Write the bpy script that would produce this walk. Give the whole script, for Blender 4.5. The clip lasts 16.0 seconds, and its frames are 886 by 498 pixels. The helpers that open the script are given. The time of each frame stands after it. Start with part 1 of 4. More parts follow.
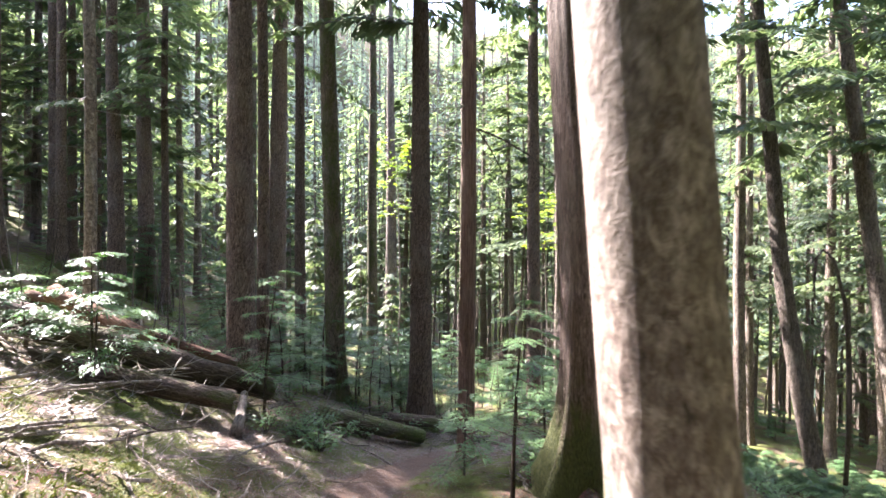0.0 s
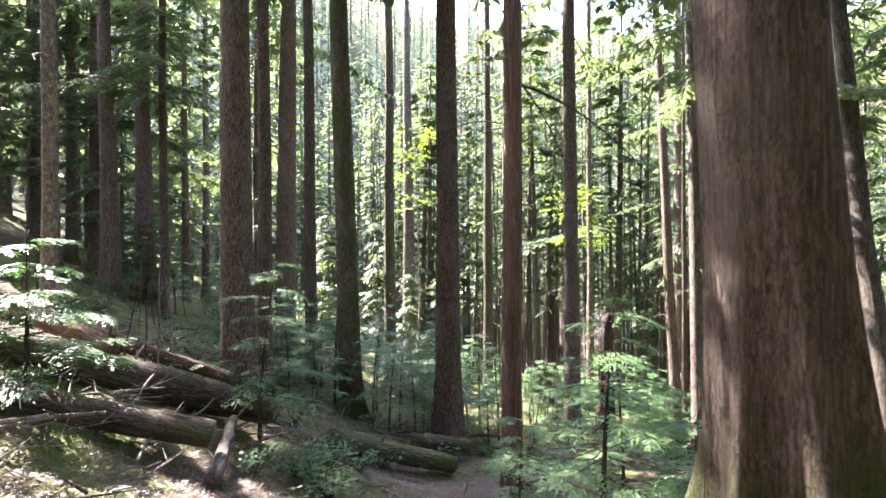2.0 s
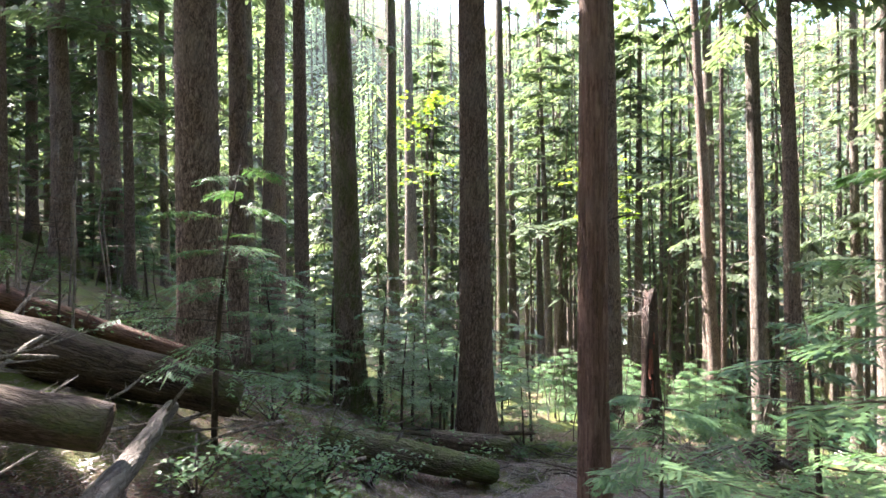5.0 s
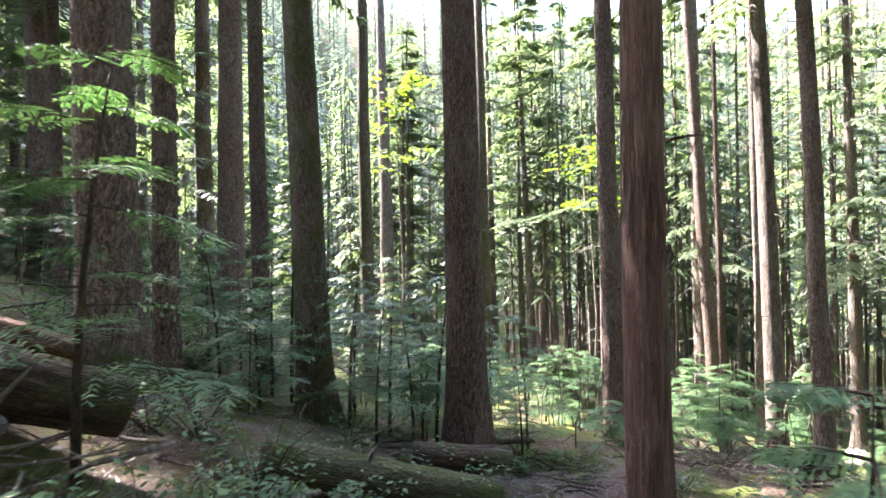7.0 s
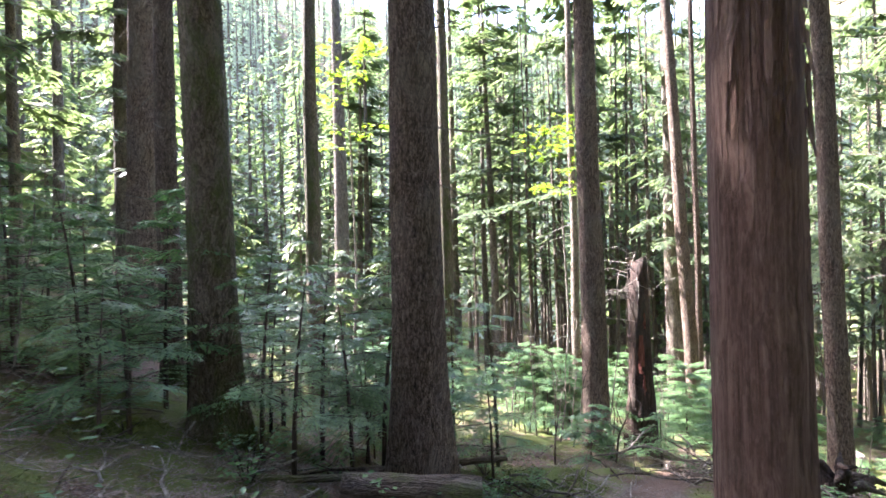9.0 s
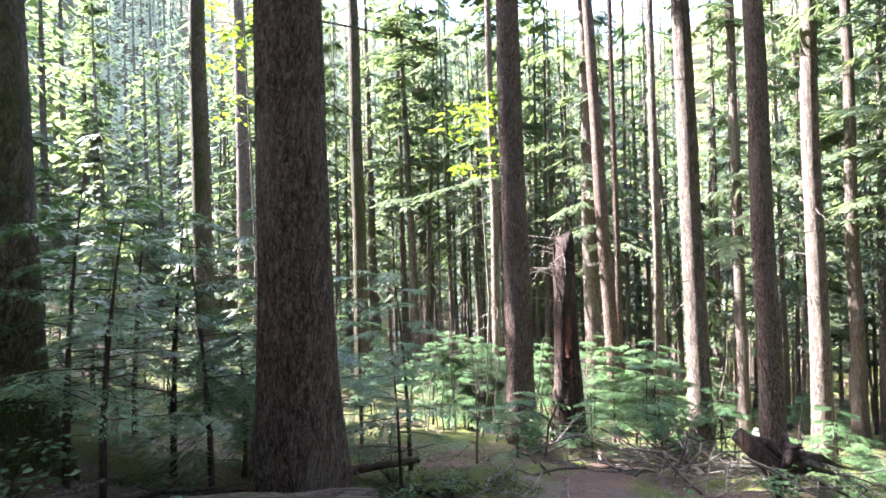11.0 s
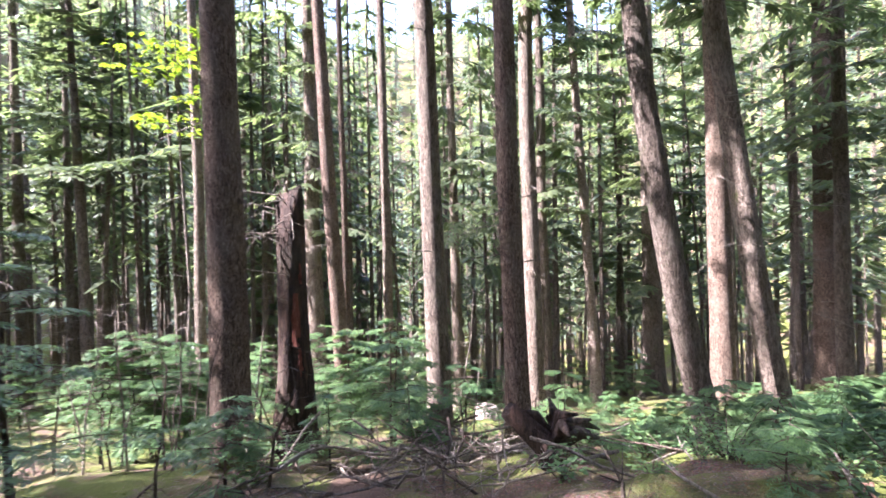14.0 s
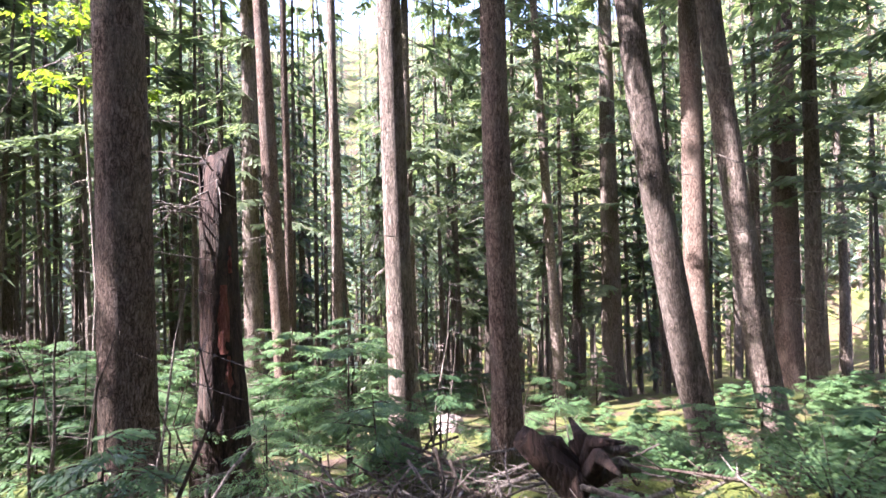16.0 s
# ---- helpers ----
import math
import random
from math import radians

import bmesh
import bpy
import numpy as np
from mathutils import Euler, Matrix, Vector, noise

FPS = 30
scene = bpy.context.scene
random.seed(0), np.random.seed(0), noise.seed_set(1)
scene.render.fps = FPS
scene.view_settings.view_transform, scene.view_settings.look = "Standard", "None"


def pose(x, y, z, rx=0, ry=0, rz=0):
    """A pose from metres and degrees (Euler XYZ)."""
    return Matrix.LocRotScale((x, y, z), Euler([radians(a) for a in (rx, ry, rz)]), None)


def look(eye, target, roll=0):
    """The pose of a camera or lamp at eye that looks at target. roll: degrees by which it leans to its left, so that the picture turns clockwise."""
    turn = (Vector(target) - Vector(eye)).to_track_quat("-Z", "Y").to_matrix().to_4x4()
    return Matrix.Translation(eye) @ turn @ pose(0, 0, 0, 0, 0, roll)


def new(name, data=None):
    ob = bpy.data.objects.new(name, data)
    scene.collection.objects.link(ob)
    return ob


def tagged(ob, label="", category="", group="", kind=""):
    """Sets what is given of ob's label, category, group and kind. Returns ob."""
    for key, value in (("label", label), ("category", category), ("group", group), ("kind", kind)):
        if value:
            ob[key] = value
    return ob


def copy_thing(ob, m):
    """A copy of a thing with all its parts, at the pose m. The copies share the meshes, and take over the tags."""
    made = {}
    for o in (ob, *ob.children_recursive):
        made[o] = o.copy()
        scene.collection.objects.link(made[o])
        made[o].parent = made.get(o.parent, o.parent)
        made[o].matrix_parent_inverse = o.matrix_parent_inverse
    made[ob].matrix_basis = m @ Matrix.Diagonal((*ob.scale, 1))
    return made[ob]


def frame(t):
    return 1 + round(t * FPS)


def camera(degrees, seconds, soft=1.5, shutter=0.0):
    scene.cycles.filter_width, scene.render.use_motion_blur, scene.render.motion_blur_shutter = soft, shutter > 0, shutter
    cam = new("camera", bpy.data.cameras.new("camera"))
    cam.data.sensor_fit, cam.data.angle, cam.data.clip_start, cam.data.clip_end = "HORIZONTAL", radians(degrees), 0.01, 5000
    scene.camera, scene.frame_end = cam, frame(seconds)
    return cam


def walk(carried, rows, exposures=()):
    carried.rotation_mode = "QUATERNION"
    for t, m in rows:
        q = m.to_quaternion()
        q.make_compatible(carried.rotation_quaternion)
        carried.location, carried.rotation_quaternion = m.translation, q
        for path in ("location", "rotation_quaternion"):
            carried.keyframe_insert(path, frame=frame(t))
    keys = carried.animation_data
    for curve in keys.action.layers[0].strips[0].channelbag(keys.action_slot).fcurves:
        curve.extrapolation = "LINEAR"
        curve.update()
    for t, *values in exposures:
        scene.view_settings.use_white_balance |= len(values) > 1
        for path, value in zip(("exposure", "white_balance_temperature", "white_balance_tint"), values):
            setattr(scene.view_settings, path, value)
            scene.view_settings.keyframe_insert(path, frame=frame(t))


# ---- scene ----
cam = camera(80.5, 16.0, 1.5, 0.45)
METRES, EYE, TILT, LEAN, TURN = 15.6, 1.8, 0.0, 0.0, 0.0
ROWS = [
    (0.0, 0.0, 0.0, 0.0, 0.0, -0.32, -0.15),
    (0.5, -0.0097, 0.0388, -0.0056, 0.85, -0.36, -0.02),
    (1.0, -0.0127, 0.0735, -0.0098, 1.29, -0.14, 0.17),
    (1.5, -0.017, 0.1086, -0.0147, 1.55, -0.21, 0.3),
    (2.0, -0.024, 0.1387, -0.0164, 1.69, -0.11, 0.29),
    (2.5, -0.0326, 0.1684, -0.0225, 2.12, -0.09, 0.33),
    (3.0, -0.0386, 0.1991, -0.0287, 2.08, -0.08, 0.45),
    (3.5, -0.0402, 0.2246, -0.0376, 1.19, -0.06, 0.53),
    (4.0, -0.0442, 0.2566, -0.0535, 1.09, -0.05, 0.66),
    (4.5, -0.0579, 0.2901, -0.0703, 1.36, -0.07, 0.56),
    (7.0, -0.0753, 0.4359, -0.1197, -1.28, 0.45, 1.37),
    (7.5, -0.0713, 0.4745, -0.1244, -2.94, 0.27, 1.44),
    (8.0, -0.067, 0.5125, -0.1396, -4.14, 0.41, 1.36),
    (8.5, -0.0644, 0.5492, -0.145, -4.63, 0.43, 1.45),
    (9.0, -0.0587, 0.575, -0.1521, -5.28, 0.52, 1.46),
    (9.5, -0.0517, 0.6035, -0.1646, -8.28, 0.56, 1.56),
    (12.0, -0.0207, 0.7141, -0.207, -16.73, 0.42, 1.56),
    (12.5, -0.0148, 0.7397, -0.217, -19.18, 0.43, 1.47),
    (13.0, -0.0026, 0.7671, -0.2211, -25.06, 0.23, 1.43),
    (13.5, 0.0102, 0.7922, -0.2291, -37.78, 0.05, 1.32),
    (14.0, 0.0276, 0.8148, -0.2363, -44.22, -0.21, 1.55),
    (14.5, 0.0394, 0.8377, -0.244, -48.1, -0.03, 1.34),
    (15.0, 0.054, 0.8587, -0.2536, -49.95, 0.05, 1.31),
    (15.5, 0.0711, 0.8849, -0.2583, -50.21, -0.07, 1.39),
    (16.0, 0.089, 0.9127, -0.2576, -50.26, 0.17, 1.3),
]
walk(cam, [(t, pose(0, 0, EYE, TILT, LEAN, TURN) @ pose(METRES * x, METRES * y, METRES * z, 90 + pitch, roll, yaw)) for t, x, y, z, yaw, pitch, roll in ROWS],
     exposures=[(0.0, 3.5, 5950, 25), (2.0, 3.6, 6000, 24), (4.0, 3.5, 6050, 20), (8.5, 3.75, 5800, 24), (12.5, 3.45, 5700, 25), (14.0, 3.22, 5750, 31), (16.0, 3.17, 5750, 33)])

# ---- daylight: high sun from the uphill side, clear bright sky ----
SUN_YAW, SUN_ELEVATION = 55.0, 48.0
sun_way = Vector((-math.sin(radians(SUN_YAW)) * math.cos(radians(SUN_ELEVATION)),
                  math.cos(radians(SUN_YAW)) * math.cos(radians(SUN_ELEVATION)), math.sin(radians(SUN_ELEVATION))))
world = bpy.data.worlds.new("daylight")
scene.world = world
world.use_nodes = True
wn = world.node_tree.nodes
sky = wn.new("ShaderNodeTexSky")
sky.sky_type, sky.sun_disc = "NISHITA", False
sky.sun_elevation, sky.sun_rotation = radians(SUN_ELEVATION), radians(-SUN_YAW)
sky.dust_density, sky.air_density = 3.0, 1.0
wn["Background"].inputs["Strength"].default_value = 0.15
world.node_tree.links.new(sky.outputs[0], wn["Background"].inputs["Color"])
sun = new("sun", bpy.data.lights.new("sun", "SUN"))
sun.data.energy, sun.data.angle, sun.data.color = 5.0, radians(0.6), (1.0, 0.93, 0.82)
sun.matrix_world = look((0, 0, 40), Vector((0, 0, 40)) - sun_way)


# ---- materials ----
class Nodes:
    """A few short hands for building a node material."""

    def __init__(self, name):
        self.mat = bpy.data.materials.new(name)
        self.mat.use_nodes = True
        self.tree = self.mat.node_tree
        self.bsdf = self.tree.nodes["Principled BSDF"]
        self.out = self.tree.nodes["Material Output"]

    def add(self, kind, **values):
        n = self.tree.nodes.new(kind)
        for k, v in values.items():
            n.inputs[k.replace("_", " ")].default_value = v
        return n

    def link(self, a, b):
        self.tree.links.new(a, b)

    def coords(self, scale, obj=True):
        tc = self.add("ShaderNodeTexCoord")
        mp = self.add("ShaderNodeMapping", Scale=scale)
        self.link(tc.outputs["Object"], mp.inputs[0])
        return mp.outputs[0]

    def noise(self, co, scale, detail=4.0, rough=0.6, distort=0.0):
        n = self.add("ShaderNodeTexNoise", Scale=scale, Detail=detail, Roughness=rough, Distortion=distort)
        self.link(co, n.inputs["Vector"])
        return n.outputs[0]

    def ramp(self, fac, *stops):
        r = self.add("ShaderNodeValToRGB")
        while len(r.color_ramp.elements) < len(stops):
            r.color_ramp.elements.new(0.5)
        for e, (p, c) in zip(r.color_ramp.elements, stops):
            e.position, e.color = p, (*c, 1) if isinstance(c, tuple) else (c, c, c, 1)
        self.link(fac, r.inputs[0])
        return r.outputs[0]

    def mix(self, fac, a, b, blend="MIX"):
        m = self.tree.nodes.new("ShaderNodeMix")
        m.data_type, m.blend_type = "RGBA", blend
        for src, slot in ((fac, 0), (a, 6), (b, 7)):
            if isinstance(src, (int, float)):
                m.inputs[slot].default_value = src if slot == 0 else (src, src, src, 1)
            elif isinstance(src, tuple):
                m.inputs[slot].default_value = (*src, 1)
            else:
                self.link(src, m.inputs[slot])
        return m.outputs[2]

    def math(self, op, a, b=0.0):
        m = self.tree.nodes.new("ShaderNodeMath")
        m.operation = op
        for i, src in enumerate((a, b)):
            if isinstance(src, (int, float)):
                m.inputs[i].default_value = src
            else:
                self.link(src, m.inputs[i])
        return m.outputs[0]

    def bump(self, height, strength, distance):
        b = self.add("ShaderNodeBump", Strength=strength, Distance=distance)
        self.link(height, b.inputs["Height"])
        self.link(b.outputs[0], self.bsdf.inputs["Normal"])

    def done(self, colour, rough=0.9):
        self.link(colour, self.bsdf.inputs["Base Color"])
        if isinstance(rough, (int, float)):
            self.bsdf.inputs["Roughness"].default_value = rough
        else:
            self.link(rough, self.bsdf.inputs["Roughness"])
        self.bsdf.inputs["Specular IOR Level"].default_value = 0.25
        return self.mat


def bark(name, dark, mid, pale, moss=0.0, furrow=1.0, across=16.0, along=2.2, crack=0.35, foot=0.0, bend=0.16):
    """Bark in long ridges or short flakes; moss grows in patches, and round the foot where foot is given."""
    n = Nodes(name)
    warp = n.noise(n.coords((1, 1, 0.6)), 5, 3, 0.6)
    co = n.coords((1, 1, along / across))
    shift = n.add("ShaderNodeVectorMath")
    shift.operation = "MULTIPLY_ADD"
    n.link(n.mix(1.0, 0.5, warp), shift.inputs[0])
    shift.inputs[1].default_value = (bend, bend, bend)
    n.link(co, shift.inputs[2])
    co = shift.outputs[0]
    plates = n.noise(co, across, 7, 0.68, 0.5)
    fine = n.noise(n.coords((1, 1, 0.35)), 75, 5, 0.75)
    big = n.noise(n.coords((1, 1, 0.5)), 1.6, 4, 0.65)
    vor = n.add("ShaderNodeTexVoronoi", Scale=across * 1.6)
    vor.feature = "DISTANCE_TO_EDGE"
    n.link(co, vor.inputs["Vector"])
    cracks = n.ramp(n.math("ADD", vor.outputs["Distance"], n.math("MULTIPLY", n.math("SUBTRACT", plates, 0.5), 0.5)), (0.0, 0.0), (0.2, 1.0))
    col = n.ramp(plates, (0.32, dark), (0.5, mid), (0.68, pale))
    col = n.mix(n.ramp(fine, (0.45, 0.0), (0.75, 0.55)), col, pale)
    col = n.mix(crack, col, cracks, "MULTIPLY")
    col = n.mix(n.ramp(big, (0.5, 0.0), (0.72, 0.55)), col, tuple(0.55 * a + 0.45 * c for a, c in zip(pale, (0.17, 0.19, 0.15))))
    if moss or foot:
        m = n.noise(n.coords((1, 1, 0.4)), 2.2, 6, 0.75)
        grow = n.ramp(m, (0.62 - 0.3 * moss, 0.0), (0.74 - 0.2 * moss, 0.9 if moss else 0.0))
        if foot:
            sep = n.add("ShaderNodeSeparateXYZ")
            n.link(n.coords((1, 1, 1)), sep.inputs[0])
            low = n.math("ADD", n.math("MULTIPLY", sep.outputs[2], -1.0 / foot), n.math("MULTIPLY", m, 2.2))
            grow = n.math("MAXIMUM", grow, n.ramp(low, (0.35, 0.0), (0.75, 0.85)))
        col = n.mix(grow, col, n.mix(n.ramp(fine, (0.35, 0.0), (0.65, 1.0)), (0.03, 0.045, 0.010), (0.115, 0.14, 0.032)))
    h = n.math("ADD", n.math("MULTIPLY", plates, 0.9), n.math("ADD", n.math("MULTIPLY", cracks, 0.3 * crack / 0.35), n.math("MULTIPLY", fine, 0.3)))
    n.bump(h, 1.0, 0.04 * furrow)
    tone = n.add("ShaderNodeObjectInfo")
    hsv = n.add("ShaderNodeHueSaturation")
    n.link(col, hsv.inputs["Color"])
    n.link(n.math("ADD", n.math("MULTIPLY", tone.outputs["Random"], 0.5), 0.75), hsv.inputs["Value"])
    return n.done(hsv.outputs[0], 0.92)


def foliage(name, dark, light, glow, through_share=0.4):
    """Needles and leaves: a little gloss, and light that comes through."""
    n = Nodes(name)
    geo = n.add("ShaderNodeNewGeometry")
    info = n.add("ShaderNodeObjectInfo")
    patch = n.noise(n.coords((1, 1, 1)), 1.1, 2, 0.5)
    f = n.math("ADD", n.math("MULTIPLY", geo.outputs["Random Per Island"], 0.5), n.math("MULTIPLY", patch, 0.5))
    f = n.math("ADD", f, n.math("MULTIPLY", n.math("SUBTRACT", info.outputs["Random"], 0.5), 0.25))
    col = n.ramp(f, (0.2, dark), (0.8, light))
    n.done(col, 0.45)
    n.bsdf.inputs["Specular IOR Level"].default_value = 0.5
    tr = n.add("ShaderNodeBsdfTranslucent")
    n.link(n.mix(1.0, col, glow, "MULTIPLY"), tr.inputs[0])
    mx = n.add("ShaderNodeMixShader")
    mx.inputs[0].default_value = through_share
    n.link(n.bsdf.outputs[0], mx.inputs[1])
    n.link(tr.outputs[0], mx.inputs[2])
    n.link(mx.outputs[0], n.out.inputs["Surface"])
    return n.mat


BARK = bark("hemlock_bark", (0.055, 0.036, 0.025), (0.19, 0.13, 0.094), (0.37, 0.285, 0.22), 0, 1.2, 34.0, 10.0, 0.6, 0.5)
BARK_RED = bark("cedar_bark", (0.075, 0.042, 0.03), (0.16, 0.094, 0.068), (0.29, 0.19, 0.145), 0, 1.2, 36.0, 2.2, 0.2, 0, 0.06)
BARK_OLD = bark("old_cedar_bark", (0.05, 0.035, 0.026), (0.155, 0.11, 0.083), (0.29, 0.228, 0.185), 0, 1.6, 44.0, 3.2, 0.4, 1.3, 0.08)
BARK_PALE = bark("flaky_bark", (0.045, 0.034, 0.026), (0.165, 0.125, 0.096), (0.42, 0.36, 0.3), 0, 0.2, 20.0, 12.0, 0.14, 0, 0.04)
BARK_MOSS = bark("mossy_bark", (0.05, 0.035, 0.024), (0.15, 0.112, 0.08), (0.28, 0.225, 0.17), 0.56, 1.2, 30.0, 9.0, 0.5, 0.3)
BARK_FAR = bark("grey_brown_bark", (0.06, 0.045, 0.034), (0.16, 0.125, 0.095), (0.28, 0.235, 0.19), 0.12, 1.2, 20.0, 5.0, 0.5)
ROT = bark("rotten_wood", (0.01, 0.007, 0.006), (0.032, 0.021, 0.016), (0.08, 0.048, 0.035), 0.1)
RED_ROT = bark("red_heartwood", (0.09, 0.024, 0.015), (0.24, 0.075, 0.05), (0.34, 0.15, 0.11), 0, 1, 20, 3)
LOG = bark("weathered_log", (0.026, 0.018, 0.013), (0.08, 0.056, 0.041), (0.2, 0.155, 0.118), 0.4, 1.0, 24.0, 2.4, 0.3)
LOG_MOSS = bark("moss_covered_log", (0.03, 0.026, 0.018), (0.09, 0.07, 0.05), (0.17, 0.14, 0.10), 0.8, 1.0, 24.0, 2.4, 0.3)
LOG_RED = bark("peeled_red_log", (0.06, 0.03, 0.019), (0.15, 0.082, 0.052), (0.26, 0.16, 0.11), 0.2, 0.6, 24.0, 2.4, 0.3)
DEAD = bark("dead_wood", (0.08, 0.065, 0.052), (0.19, 0.16, 0.13), (0.33, 0.29, 0.245), 0.1)
STEM = bark("sapling_bark", (0.03, 0.022, 0.016), (0.08, 0.06, 0.044), (0.15, 0.115, 0.088))
NEEDLES = foliage("hemlock_needles", (0.05, 0.112, 0.048), (0.155, 0.25, 0.098), (1.0, 1.12, 0.62), 0.45)
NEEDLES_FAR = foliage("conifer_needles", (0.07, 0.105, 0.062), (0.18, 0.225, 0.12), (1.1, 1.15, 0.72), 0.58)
NEEDLES_HAZE_GLOW = foliage("glowing_distant_needles", (0.08, 0.12, 0.08), (0.17, 0.22, 0.13), (1.05, 1.15, 0.8), 0.5)
haze_glow = NEEDLES_HAZE_GLOW.node_tree.nodes["Principled BSDF"]
haze_glow.inputs["Emission Color"].default_value, haze_glow.inputs["Emission Strength"].default_value = (0.85, 1.0, 0.93, 1), 0.055  # the far needles themselves glow faintly, in place of haze
SHRUB_LEAF = foliage("shrub_leaves", (0.05, 0.11, 0.04), (0.13, 0.21, 0.075), (1.0, 1.2, 0.4), 0.4)
MAPLE_LEAF = foliage("vine_maple_leaves", (0.13, 0.21, 0.03), (0.25, 0.32, 0.06), (1.2, 1.25, 0.4), 0.55)
MOSS = foliage("moss", (0.035, 0.055, 0.012), (0.14, 0.165, 0.03), (1, 1, 0.4), 0.2)
LITTER = foliage("needle_litter", (0.05, 0.03, 0.02), (0.17, 0.115, 0.075), (1, 0.9, 0.7), 0.1)


def soil():
    n = Nodes("forest_floor")
    co = n.coords((1, 1, 1))
    big = n.noise(co, 0.45, 4, 0.6)
    mid = n.noise(co, 2.6, 5, 0.65)
    fine = n.noise(co, 38, 5, 0.75)
    crumbs = n.add("ShaderNodeTexVoronoi", Scale=55.0)
    n.link(co, crumbs.inputs["Vector"])
    duff = n.ramp(fine, (0.32, (0.028, 0.018, 0.012)), (0.52, (0.09, 0.06, 0.041)), (0.72, (0.2, 0.145, 0.1)))
    duff = n.mix(0.3, duff, crumbs.outputs["Color"], "OVERLAY")
    moss = n.mix(fine, (0.03, 0.052, 0.010), (0.15, 0.175, 0.032))
    green = n.ramp(n.math("ADD", n.math("MULTIPLY", big, 0.6), n.math("MULTIPLY", mid, 0.5)), (0.48, 0.0), (0.61, 0.9))
    col = n.mix(green, duff, moss)
    att = n.add("ShaderNodeAttribute")
    att.attribute_name = "trodden"
    dirt = n.ramp(n.math("ADD", n.math("MULTIPLY", fine, 0.6), n.math("MULTIPLY", mid, 0.4)), (0.3, (0.05, 0.03, 0.021)), (0.7, (0.17, 0.112, 0.08)))
    col = n.mix(n.ramp(n.math("ADD", att.outputs["Fac"], n.math("MULTIPLY", n.math("SUBTRACT", mid, 0.5), 0.7)), (0.4, 0.0), (0.6, 1.0)), col, dirt)
    n.bump(n.math("ADD", n.math("MULTIPLY", fine, 0.5), n.math("ADD", n.math("MULTIPLY", mid, 0.8), n.math("MULTIPLY", crumbs.outputs["Distance"], 0.25))), 1.0, 0.05)
    return n.done(col, 0.95)


SOIL = soil()


# ---- the lie of the land ----
def trail_x(y):
    """Where the trodden path runs."""
    if y < 5.7:
        return -0.98 * max(0.0, min(1.0, y / 5.7)) ** 1.3
    if y < 12:
        return -0.98 + 2.1 * ((y - 5.7) / 6.3) ** 1.7
    return 1.12 + 0.75 * (y - 12)


def smooth(a, b, v):
    u = max(0.0, min(1.0, (v - a) / (b - a)))
    return u * u * (3 - 2 * u)


def ground_z(x, y):
    fall = 0.2 * smooth(4, 0, y) - 0.235 * max(min(y, 22), -30) - 0.16 * max(0.0, min(y, 75) - 22)
    bank = 0.40 * (math.sqrt((min(x, 0.0) + 0.4 if x < -0.4 else 0.0) ** 2 + 0.36) - 0.6)
    if x < -70:
        bank = 0.40 * (69.0) + 0.1 * (-x - 70)
    drop = -0.165 * max(0.0, min(x, 60.0) - 1.5) if x > 1.5 else 0.0
    z = fall + bank + drop - 0.16 * math.exp(-((x - 1.1) ** 2 + (y - 11.8) ** 2) / 3.0)
    z -= 0.9 * math.exp(-((x - 11.0) ** 2 + (y - 13.3) ** 2) / 11.0)
    z += 0.5 * math.exp(-((x - 1.4) ** 2 + (y - 4.65) ** 2) / 0.7)
    away = math.hypot(x, y - 8)
    z += 0.85 * max(0.0, min(away, 190.0) - 72) * smooth(-60, 0, x + 0.6 * y)  # the far side of the valley
    off = smooth(0.25, 1.3, abs(x - trail_x(y)))
    p = Vector((x, y, 3.1))
    z += off * (0.16 * noise.noise(p * 0.55) + 0.08 * noise.noise(p * 1.7) + 0.05 * noise.noise(p * 3.1)) + (0.018 + 0.03 * off) * noise.noise(p * 5.3)
    z += 0.9 * noise.noise(p * 0.07) * smooth(14, 30, abs(y - 8)) * 1.0
    return z - 0.06 * (1 - off)


def steps(stops):
    out = []
    for a, b, s in stops:
        out += list(np.arange(a, b, s))
    return out


xs = steps(((-500, -90, 45), (-90, -24, 6), (-24, -8, 0.8), (-8, 13, 0.13), (13, 30, 0.8), (30, 90, 6), (90, 501, 45)))
ys = steps(((-500, -60, 45), (-60, -6, 4), (-6, 1, 0.7), (1, 22, 0.13), (22, 40, 0.8), (40, 100, 6), (100, 501, 45)))
verts = [(x, y, ground_z(x, y)) for y in ys for x in xs]
w = len(xs)
faces = [(j * w + i, j * w + i + 1, (j + 1) * w + i + 1, (j + 1) * w + i) for j in range(len(ys) - 1) for i in range(w - 1)]
gm = bpy.data.meshes.new("ground")
gm.from_pydata(verts, [], faces)
gm.polygons.foreach_set("use_smooth", [True] * len(faces))
trod = gm.attributes.new("trodden", "FLOAT", "POINT")
trod.data.foreach_set("value", [1 - smooth(0.12, 0.55, abs(v[0] - trail_x(v[1]))) if 0 < v[1] < 16 else 0.0 for v in verts])
gm.materials.append(SOIL)
ground = tagged(new("ground", gm), "sloping forest floor of brown duff, moss patches and a narrow dirt trail", "ground", kind="structure")


